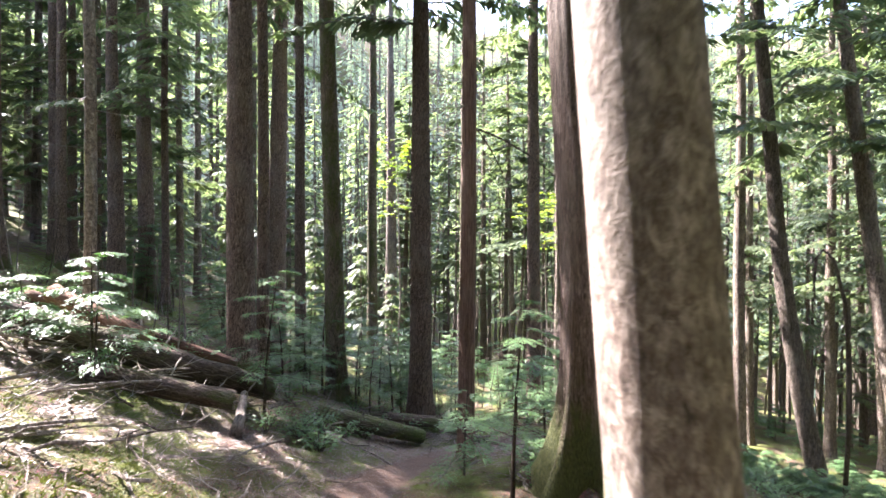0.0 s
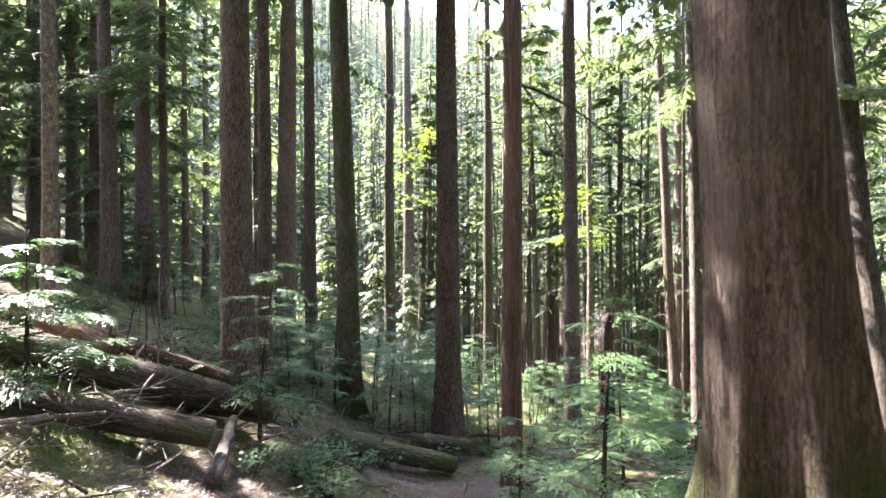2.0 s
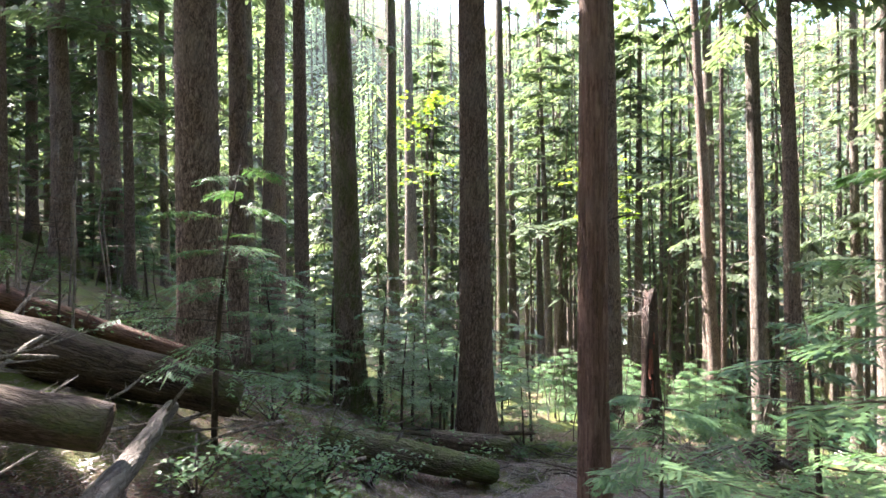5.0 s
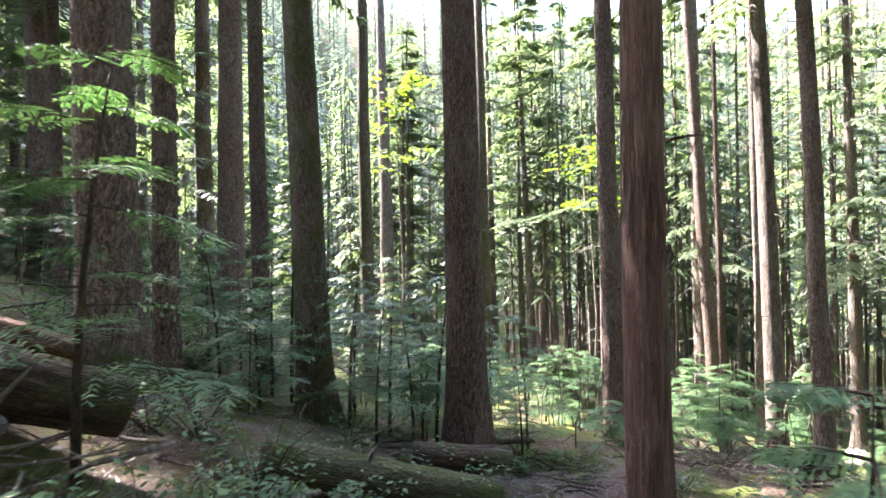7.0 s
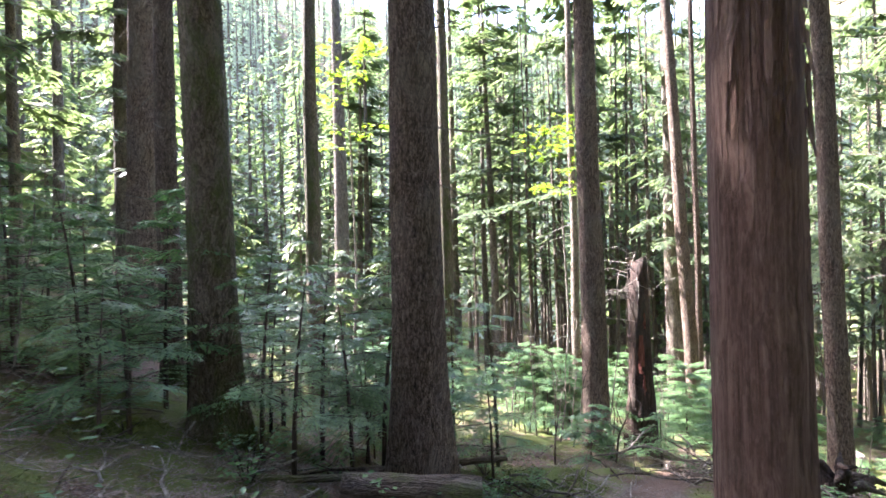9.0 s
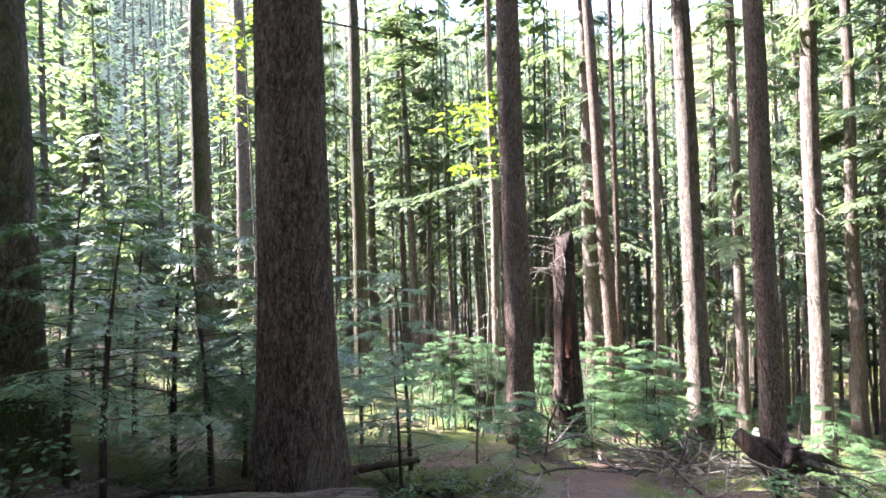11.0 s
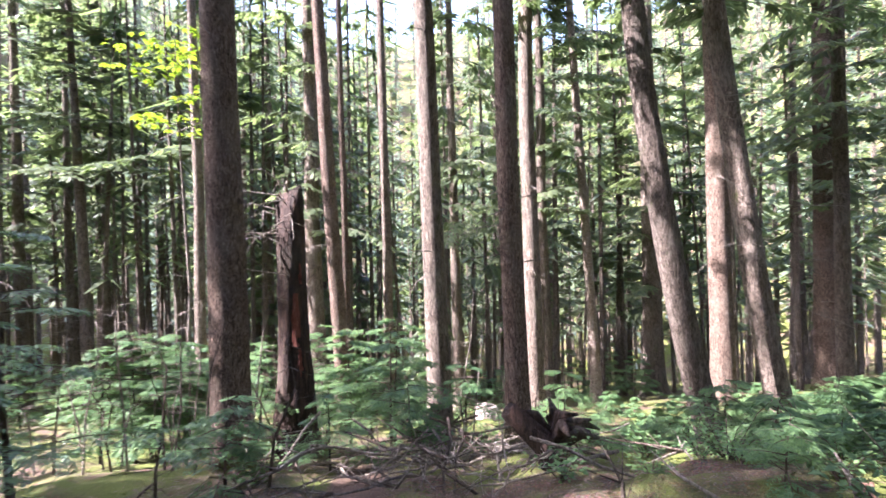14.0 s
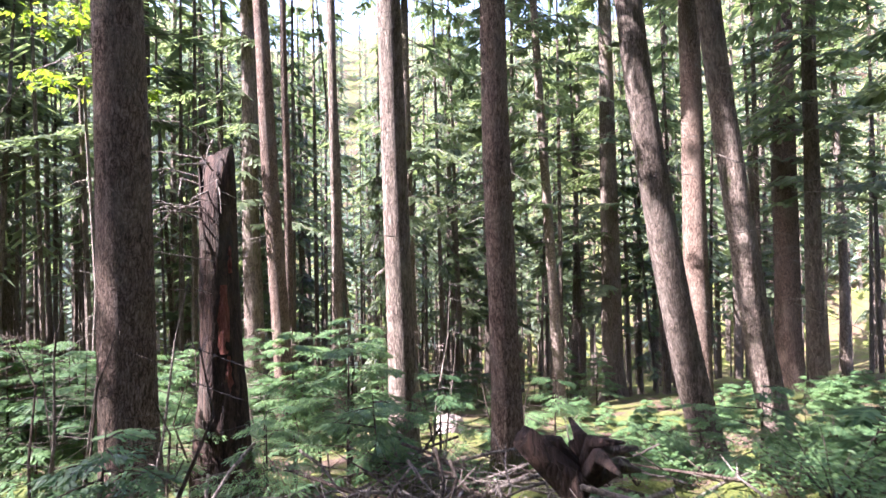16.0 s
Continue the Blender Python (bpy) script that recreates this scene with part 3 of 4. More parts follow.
for tries in range(14000):
    if placed >= 200:
        break
    zone = fill.random()
    if tries < 1500 and placed < 50:  # unseen trees round and behind the start of the walk, added against sky light
        side = fill.random()
        if side < 0.4:
            x, y = fill.uniform(-9, 9), fill.uniform(-16, -2.5)
        elif side < 0.7:
            x = fill.uniform(6.5, 18)
            y = fill.uniform(-4, 0.55 * x)
        else:
            x = fill.uniform(-16, -4.5)
            y = fill.uniform(-5, -0.8 * x)
        if math.hypot(x, y) < 3.5 or any((x - a) ** 2 + (y - b) ** 2 < 4.5 for a, b in taken) or any(1.0 < h < 26 for h in sun_crossing(x, y, 0.8)):
            continue
        taken.append((x, y))
        if math.hypot(x - -8.8, y - 4.3) < 0.3:  # leaves the sun's way to the nearest trunk free
            x, y = x - 4.5, y - 1.0
        t_ = copy_thing(KINDS[fill.choice((0, 1, 2, 5))], Matrix.Identity(4))
        t_.matrix_basis = pose(x, y, ground_z(x, y) - 0.1, 0, 0, fill.uniform(0, 360)) @ Matrix.Diagonal((1.1, 1.1, fill.uniform(0.8, 1.1), 1))
        placed += 1
        continue
    if tries < 4000 and placed < 62:  # the wood uphill: fills the view and is added to shade the slope
        x, y = fill.uniform(-30, -9), fill.uniform(10, 32)
        if y < -0.9 * x or any((x - a) ** 2 + (y - b) ** 2 < 4 for a, b in taken) or any(1.0 < h < 26 for h in sun_crossing(x, y, 0.2)):
            continue
        taken.append((x, y))
        t_ = copy_thing(KINDS[fill.choice((0, 2, 5))], Matrix.Identity(4))
        t_.matrix_basis = pose(x, y, ground_z(x, y) - 0.1, 0, 0, fill.uniform(0, 360)) @ Matrix.Diagonal((1.2, 1.2, fill.uniform(0.9, 1.15), 1))
        placed += 1
        continue
    if zone < 0.52:
        x, y = fill.uniform(-20, 22), fill.uniform(22, 52)
    elif zone < 0.78:
        x, y = fill.uniform(12, 44), fill.uniform(5, 42)
    elif zone < 0.97:
        x, y = fill.uniform(-38, -8), fill.uniform(7, 42)
    else:
        # unseen, far behind the start; added to hold off light
        x, y = fill.uniform(-25, 20), fill.uniform(-28, -10)
    near = min(math.hypot(x - px, y - py) for px, py in ((0, 0), (-0.8, 4), (-0.9, 7), (0, 10), (1.2, 11.9)))
    gap = 1.3 if near > 25 else 1.9
    if near < 15.5 or any((x - a) ** 2 + (y - b) ** 2 < gap * gap for a, b in taken):
        continue
    k = fill.choice((0, 1, 2, 5, 4, 1) if x > 10 and y < 45 else (0, 2, 5, 7, 8, 9, 1) if x < -8 else (1, 3, 4, 6, 4, 3, 6, 4, 3))
    high = (26, 26, 26, 26, 26, 26, 26, 8, 11, 14)[k]
    if near < 45 and any(1.0 < h < high for h in sun_crossing(x, y, 0.9)):
        k = 7
        if any(1.0 < h < 8 for h in sun_crossing(x, y, 0.9)):
            continue
    taken.append((x, y))
    thick = fill.choice((0.5, 0.6, 0.75, 0.9, 1.2) if x > 10 else (0.55, 0.7, 0.9, 1.1, 1.5))
    m = pose(x, y, ground_z(x, y) - 0.1, 0, 0, fill.uniform(0, 360)) @ Matrix.Diagonal((thick, thick, fill.uniform(0.8, 1.15), 1))
    if k not in used:
        used.add(k)
        KINDS[k].matrix_basis = m
    else:
        t_ = copy_thing(KINDS[k], Matrix.Identity(4))
        t_.matrix_basis = m
    placed += 1

for k, tree in enumerate(KINDS):
    if k not in used:
        tree.matrix_basis = pose(-30 - 4 * k, 30, ground_z(-30 - 4 * k, 30))

# ---- woods beyond, and the far side of the valley ----
far = random.Random(77)
stems, boughs, hill_stems, hill_boughs = Shape(), Shape(), Shape(), Shape()
for i in range(900):
    turn = radians(far.uniform(-105, 52))  # clockwise is minus, seen from above
    out = far.uniform(44, 72) if i < 130 else far.uniform(72, 165)
    x, y = -math.sin(turn) * out, 8 + math.cos(turn) * out
    z = ground_z(x, y)
    h = far.uniform(18, 32)
    wood, leaf = (stems, boughs) if i < 130 else (hill_stems, hill_boughs)
    wood.tube([(x, y, z - 0.5), (x, y, z + h * 0.6), (x, y, z + h)], [0.28, 0.18, 0.03], 5, False)
    for _ in range(190):
        u = far.random() ** 0.8
        a, r = far.uniform(0, 6.28), 3.2 * (1.1 - u)
        low = 0.3 if i < 130 else 0.06
        p = Vector((x, y, z + h * (low + (1 - low) * u)))
        q = far.uniform(0.05, 0.55)
        leaf.blade(p + Vector((math.cos(a) * r * q, math.sin(a) * r * q, -0.25 * r * q)), Vector((math.cos(a), math.sin(a), -0.25)), Vector((far.uniform(-0.6, 0.6), far.uniform(-0.6, 0.6), 1)), r * far.uniform(0.35, 0.6), far.uniform(0.4, 0.9), 0.2, far.random() < 0.5)
for i in range(330):
    x, y = (far.uniform(17, 58), far.uniform(2, 55)) if i < 210 else (far.uniform(-12, 18), far.uniform(26, 50))
    if any(1.0 < k < 24 for k in sun_crossing(x, y, 1.0)):
        continue
    z, h, r = ground_z(x, y), far.uniform(16, 24), far.uniform(0.06, 0.14)
    tip = Vector((x + far.gauss(0, 0.6), y + far.gauss(0, 0.6), z + h))
    stems.tube([(x, y, z - 0.5), Vector((x, y, z)).lerp(tip, 0.5), tip], [r, r * 0.7, 0.02], 5, False)
    for _ in range(48):
        u = far.uniform(0.3, 1.0)
        a = far.uniform(0, 6.28)
        boughs.blade(Vector((x, y, z)).lerp(tip, u), Vector((math.cos(a), math.sin(a), -0.25)), Vector((far.uniform(-0.4, 0.4), far.uniform(-0.4, 0.4), 1)), far.uniform(0.5, 1.5), far.uniform(0.12, 0.35), 0.2)
woods = tagged(new("distant_woods"), "distant conifer woods beyond the slope", "woods", kind="stuff")
part("stems", stems.mesh("far_stems", BARK_FAR), woods, kind="stuff")
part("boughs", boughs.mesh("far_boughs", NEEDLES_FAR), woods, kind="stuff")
hillside = tagged(new("backdrop"), "wooded hillside across the valley, its needles glowing in place of haze", "backdrop", kind="structure")
part("stems", hill_stems.mesh("hill_stems", BARK_FAR), hillside, kind="stuff")
part("boughs", hill_boughs.mesh("hill_boughs", NEEDLES_HAZE_GLOW), hillside, kind="stuff")

# ---- young hemlocks ----
def sapling_parts(height, spread, seed, light=False):
    rng = random.Random(seed)
    wood, stem, leaf = Shape(), Shape(), Shape()
    bx, by = rng.uniform(-0.1, 0.1), rng.uniform(-0.1, 0.1)
    pts = [Vector((bx * s * s * height, by * s * s * height, s * height - 0.1)) for s in (0, 0.25, 0.5, 0.75, 1.0)]
    r0 = 0.008 + 0.009 * height
    stem.tube(pts, [r0, r0 * 0.85, r0 * 0.6, r0 * 0.35, 0.003], 7)
    n = int(8 + 5 * height) if light else int(8 + 3.4 * height)
    for i in range(n):
        s = 0.28 + 0.7 * (i + rng.random()) / n
        o = Vector((bx * s * s * height, by * s * s * height, s * height - 0.1))
        length = spread * (1.12 - 0.85 * s) * rng.uniform(0.6, 1.15)
        branch(wood, leaf, o, i * 2.4 + rng.uniform(-0.5, 0.5), length, rng.uniform(0.0, 0.22), rng.uniform(0.1, 0.3),
               int(4 + length * 4) if light else int(4 + length * 5.5), 0.36 * length + 0.1, 0.036 if light else 0.02, rng, 5 if light else 8, 0.007, 0.15)
    for _ in range(int(5 * height)):
        h, a = rng.uniform(0.15, 0.5) * height, rng.uniform(0, 6.28)
        ln = rng.uniform(0.15, 0.5)
        wood.tube([Vector((0, 0, h)), Vector((math.cos(a) * ln, math.sin(a) * ln, h + rng.uniform(-0.12, 0.05)))], [0.004, 0.0015], 3, False)
    return stem.mesh("stem", STEM, True), wood.mesh("twigs", STEM), leaf.mesh("needle_sprays", NEEDLES)


SAPLINGS = []
for i, (h, s) in enumerate(((1.4, 1.1), (2.0, 1.15), (2.7, 1.25), (3.2, 1.4), (0.9, 0.65), (2.4, 1.1), (1.6, 1.0), (2.4, 1.2), (3.1, 1.4), (0.8, 0.6))):
    root = new("hemlock_sapling")
    tagged(root, "young hemlock sapling with flat drooping green sprays", "sapling", "young hemlocks")
    a, b, c = sapling_parts(h, s, 300 + i, i > 5)
    part("stem", a, root), part("twig_growth", b, root, kind="stuff"), part("needle_sprays", c, root)
    SAPLINGS.append(root)
first = set()


def sapling(kind, x, y, turn=0.0, size=1.0, label=""):
    m = pose(x, y, ground_z(x, y) - 0.02, 0, 0, turn) @ Matrix.Diagonal((size, size, size, 1))
    if kind in first:
        ob = copy_thing(SAPLINGS[kind], Matrix.Identity(4))
    else:
        first.add(kind)
        ob = SAPLINGS[kind]
    ob.matrix_basis = m
    if label:
        ob["label"] = label
    return ob


LIT = "young hemlock with pale sunlit sprays of needles"
sapling(0, -4.7, 7.0, 0, 1.25, LIT)
sapling(0, -4.35, 6.55, 140, 1.05, LIT)
sapling(4, -5.1, 6.4, 60, 1.3, LIT)
sapling(2, 0.8, 5.95, 40, 0.92)
sapling(0, 1.75, 6.4, 120, 1.1)
sapling(0, 0.3, 7.2, 80, 0.95, LIT)
sapling(4, 1.75, 4.15, 30, 0.9)
sapling(1, 1.5, 7.6, 10)
sapling(2, -2.9, 8.5, 10, 0.95)
sapling(5, -2.18, 13.07, 200, 1.0)
sapling(2, -1.7, 14.0, 60), sapling(1, -1.2, 15.0, 150), sapling(3, -2.5, 15.6, 300), sapling(2, -3.6, 14.2, 90)
sapling(1, -0.2, 14.8, 20), sapling(2, 0.7, 15.2, 220), sapling(5, -1.1, 16.8, 10), sapling(3, 0.3, 17.6, 130)
sapling(1, -4.8, 13.2, 45), sapling(2, -5.6, 14.6, 170), sapling(0, -3.2, 12.0, 70)
sapling(8, 3.2, 21.5, 30, 0.85, LIT), sapling(7, 3.9, 21.9, 100, 1.0, LIT), sapling(7, 2.7, 21.2, 200, 1.0, LIT), sapling(8, 3.5, 20.9, 310, 0.75, LIT), sapling(7, 4.4, 21.5, 55, 0.95, LIT), sapling(6, 3.0, 20.5, 160, 1.1, LIT), sapling(6, 3.8, 20.6, 220, 1.1, LIT)
sapling(3, 3.3, 21.2, 15, 0.8, LIT), sapling(2, 2.8, 20.9, 75, 0.9, LIT), sapling(2, 3.8, 21.3, 200, 0.95, LIT), sapling(3, 4.3, 20.9, 260, 0.75, LIT), sapling(2, 2.4, 21.6, 320, 0.9, LIT), sapling(5, 3.5, 20.3, 110, 0.9, LIT)
sapling(7, 5.6, 17.2, 20, 0.95, LIT), sapling(7, 5.1, 17.7, 120, 0.9, LIT), sapling(1, 4.9, 16.4, 140), sapling(0, 6.0, 16.0, 80), sapling(5, 6.3, 18.8, 250, 1.0, LIT)
sapling(4, 4.6, 15.6, 10, 1.3), sapling(0, 3.6, 15.9, 300, 0.8), sapling(4, 2.2, 15.4, 100, 1.2)
sapling(2, -1.75, 12.5, 33, 0.8), sapling(1, -3.3, 12.7, 81), sapling(2, -1.3, 13.6, 140, 0.9), sapling(1, -2.4, 14.4, 260), sapling(1, 0.35, 13.7, 15, 0.8)
sapling(1, -0.6, 15.8, 310), sapling(2, -4.1, 13.4, 190, 0.9), sapling(0, 3.4, 17.8, 10), sapling(1, 4.3, 18.6, 120, 1.0, LIT)
sapling(0, 7.4, 15.2, 60), sapling(0, 8.2, 13.6, 160, 0.8), sapling(0, 9.0, 12.6, 250, 0.8), sapling(4, 7.2, 12.8, 20, 1.2), sapling(4, 10.6, 12.6, 90, 1.3)
scatter = random.Random(21)
for _ in range(160):
    x, y = scatter.uniform(-18, 24), scatter.uniform(10, 34)
    if y < 13.5 or (x < -5 and y < 15.5):
        continue
    if abs(x - trail_x(y)) < 0.9 or (0.3 < x < 8 and y < 20.5) or (x > 7 and y < 19):
        continue
    sapling(scatter.choice((6, 6, 7, 7, 8)), x, y, scatter.uniform(0, 360), scatter.uniform(0.7, 1.1))
for _ in range(80):
    x, y = scatter.uniform(5.5, 19), scatter.uniform(9.0, 18)
    sapling(9, x, y, scatter.uniform(0, 360), scatter.uniform(0.4, 0.95))


for _ in range(18):
    sapling(scatter.choice((4, 9, 9)), scatter.uniform(3.4, 8.5), scatter.uniform(9.6, 12.7), scatter.uniform(0, 360), scatter.uniform(0.6, 1.0))


# ---- thin dead stems under the trees ----
def dead_stem(seed):
    rng = random.Random(seed)
    s = Shape()
    h = rng.uniform(1.0, 2.4)
    pts = [Vector((0.12 * u * rng.uniform(-1, 1), 0.12 * u * rng.uniform(-1, 1), h * u - 0.05)) for u in (0, 0.35, 0.7, 1)]
    s.tube(pts, [0.016, 0.013, 0.009, 0.003], 5)
    for _ in range(14):
        u, a, ln = rng.uniform(0.2, 0.98), rng.uniform(0, 6.28), rng.uniform(0.12, 0.55)
        o = pts[0].lerp(pts[3], u)
        e = o + Vector((math.cos(a) * ln, math.sin(a) * ln, rng.uniform(-0.2, 0.15) * ln))
        s.tube([o, e], [0.005, 0.0015], 3, False)
        m = o.lerp(e, 0.6)
        s.tube([m, m + Vector((rng.uniform(-0.15, 0.15), rng.uniform(-0.15, 0.15), -0.05))], [0.003, 0.001], 3, False)
    return s.mesh("dead_stem", STEM if seed % 2 else DEAD)


DEAD_STEMS = [dead_stem(i) for i in range(6)]
for i in range(95):
    x, y = (scatter.uniform(-4.5, 7), scatter.uniform(14.8, 21)) if i < 60 else (scatter.uniform(-12, -4.6), scatter.uniform(9, 19))
    ob = new("dead_sapling", DEAD_STEMS[i % 6])
    ob.matrix_basis = pose(x, y, ground_z(x, y), scatter.uniform(-9, 9), scatter.uniform(-9, 9), scatter.uniform(0, 360))
    tagged(ob, "thin dead sapling with bare brittle twigs", "dead sapling", "dead saplings")


# ---- low leafy shrubs ----
def shrub_parts(seed, height):
    rng = random.Random(seed)
    wood, leaf = Shape(), Shape()
    for _ in range(12):
        a, ln = rng.uniform(0, 6.28), height * rng.uniform(0.6, 1.15)
        tip = Vector((math.cos(a) * ln * 0.75, math.sin(a) * ln * 0.75, ln * rng.uniform(0.45, 1.0)))
        mid = tip * 0.5 + Vector((0, 0, 0.12 * ln))
        wood.tube([Vector((0, 0, -0.03)), mid, tip], [0.006, 0.004, 0.0015], 4, False)
        for j in range(17):
            u = rng.uniform(0.25, 1.05)
            p = (mid * (2 * u) if u < 0.5 else mid + (tip - mid) * (2 * u - 1)) + Vector((rng.gauss(0, 0.05), rng.gauss(0, 0.05), rng.gauss(0, 0.03)))
            b = rng.uniform(0, 6.28)
            leaf.kite(p, Vector((math.cos(b), math.sin(b), rng.uniform(-0.3, 0.3))), Vector((rng.uniform(-0.5, 0.5), rng.uniform(-0.5, 0.5), 1)), rng.uniform(0.04, 0.07), rng.uniform(0.026, 0.042), 0.15)
    return wood.mesh("twigs", STEM), leaf.mesh("leaves", SHRUB_LEAF)


SHRUBS = []
for i, h in enumerate((0.35, 0.5, 0.65)):
    root = new("huckleberry_shrub")
    tagged(root, "low leafy green shrub on the forest floor", "shrub", "low shrubs")
    a, b = shrub_parts(500 + i, h)
    part("twig_growth", a, root, kind="stuff"), part("leaves", b, root)
    SHRUBS.append(root)
first_shrub = set()


def shrub(kind, x, y, size=1.0):
    m = pose(x, y, ground_z(x, y), 0, 0, scatter.uniform(0, 360)) @ Matrix.Diagonal((size, size, size, 1))
    if kind in first_shrub:
        ob = copy_thing(SHRUBS[kind], Matrix.Identity(4))
    else:
        first_shrub.add(kind)
        ob = SHRUBS[kind]
    ob.matrix_basis = m


for x, y in ((-2.5, 7.4), (-2.2, 7.9), (-2.0, 8.5), (-1.7, 9.1), (-2.4, 8.9), (-1.8, 7.6), (-2.3, 9.6), (-1.5, 10.0)):
    shrub(scatter.randrange(3), x, y, scatter.uniform(0.8, 1.1))
for x, y in ((-1.75, 7.4), (-2.15, 7.8)):
    shrub(0, x, y, 1.3)
for _ in range(60):
    shrub(scatter.randrange(3), scatter.uniform(-13, -4.5), scatter.uniform(8.5, 19), scatter.uniform(0.6, 1.1))
for _ in range(26):
    shrub(scatter.randrange(3), scatter.uniform(3.2, 8), scatter.uniform(9.5, 12.6), scatter.uniform(0.6, 1.0))
for _ in range(40):
    shrub(scatter.randrange(3), scatter.uniform(5, 13), scatter.uniform(9.5, 14.5), scatter.uniform(0.6, 1.1))
for _ in range(200):
    x, y = scatter.uniform(-11, 16), scatter.uniform(4, 22)
    if abs(x - trail_x(y)) < 0.7 or (x > 0 and y < 10.5 and x < 1.2) or (x < 0 and y < 7.2):
        continue
    shrub(scatter.randrange(3), x, y, scatter.uniform(0.6, 1.1))


# ---- fallen logs ----
def log(name, a, b, ra, rb, material, label, seg=22, rough=0.14, stubs=3, category="fallen log"):
    rng = random.Random(name + label)
    a, b = Vector(a), Vector(b)
    s = Shape()
    long = (b - a).length
    n = max(5, int(long / 0.12))
    pts = [Vector((0.02 * noise.noise(Vector((i * 0.25, a.x, 0))), 0.03 * noise.noise(Vector((i * 0.25, a.x, 4))), long * i / n)) for i in range(n + 1)]
    s.tube(pts, [ra + (rb - ra) * i / n for i in range(n + 1)], seg, True, rough, a.x)
    root = new(name)
    root.location = a
    tagged(root, label, category)
    part("log_body", s.mesh("log_body", material, True), root, m=(b - a).to_track_quat("Z", "X").to_matrix().to_4x4())
    for _ in range(stubs):
        u, ang = rng.uniform(0.15, 0.9), rng.uniform(-0.3, 2.4)
        p = a.lerp(b, u) - a
        axis = (b - a).normalized()
        side = axis.cross(Vector((0, 0, 1))).normalized()
        out = side * math.cos(ang) + axis.cross(side) * -math.sin(ang) + axis * rng.uniform(-0.5, 0.5)
        k = Shape()
        r = ra + (rb - ra) * u
        k.tube([p + out * r * 0.7, p + out * (r + 0.12), p + out * (r + rng.uniform(0.2, 0.45)) + Vector((0, 0, -0.05))], [0.022, 0.016, 0.006], 6)
        part("branch_stub", k.mesh("branch_stub", DEAD), root)
    return root


log("fallen_log", (-3.0, 9.15, -1.02), (-6.3, 6.7, 0.72), 0.19, 0.29, LOG, "thick weathered fallen log slanting down the mossy bank", stubs=4)
log("fallen_log", (-2.8, 7.0, -0.58), (-5.6, 6.25, 0.22), 0.13, 0.17, LOG, "dark fallen log lying across the bank")
log("fallen_log", (-4.1, 10.4, -0.86), (-7.2, 9.0, 0.62), 0.09, 0.15, LOG_RED, "peeled reddish fallen log behind a thicker one", stubs=2)
log("fallen_log", (-0.42, 10.75, -2.42), (-2.35, 9.85, -1.66), 0.15, 0.17, LOG_MOSS, "fallen log thick with green moss beside the trail", stubs=1)
log("short_log", (-0.08, 11.95, -2.54), (-1.26, 12.02, -2.46), 0.13, 0.135, LOG, "short sawn dark log at the foot of a hemlock", stubs=0)
log("fallen_pole", (-3.15, 8.3, -0.85), (-2.57, 6.54, -0.82), 0.055, 0.075, DEAD, "pale broken pole with a mossy butt", stubs=1, category="fallen branch")
log("fallen_pole", (-3.9, 4.6, -0.42), (-3.0, 4.62, -0.52), 0.05, 0.045, DEAD, "grey fallen pole on the mossy bank", stubs=0, category="fallen branch")
log("fallen_log", (2.6, 10.9, ground_z(2.6, 10.9) + 0.05), (6.5, 11.3, ground_z(6.5, 11.3) + 0.06), 0.09, 0.06, LOG_RED, "thin reddish fallen trunk on the forest floor", stubs=2)
log("fallen_log", (-4.5, 8.0, 0.05), (-6.2, 8.3, 0.75), 0.12, 0.14, LOG_RED, "orange broken log end in the sun", stubs=1)
log("fallen_pole", (-1.8, 13.0, -2.75), (0.6, 14.2, -3.15), 0.05, 0.04, LOG, "fallen pole under the young hemlocks", stubs=1, category="fallen branch")
log("fallen_pole", (-2.6, 11.3, -2.0), (-0.9, 12.9, -2.75), 0.04, 0.03, LOG_MOSS, "mossy fallen pole under the young hemlocks", stubs=1, category="fallen branch")


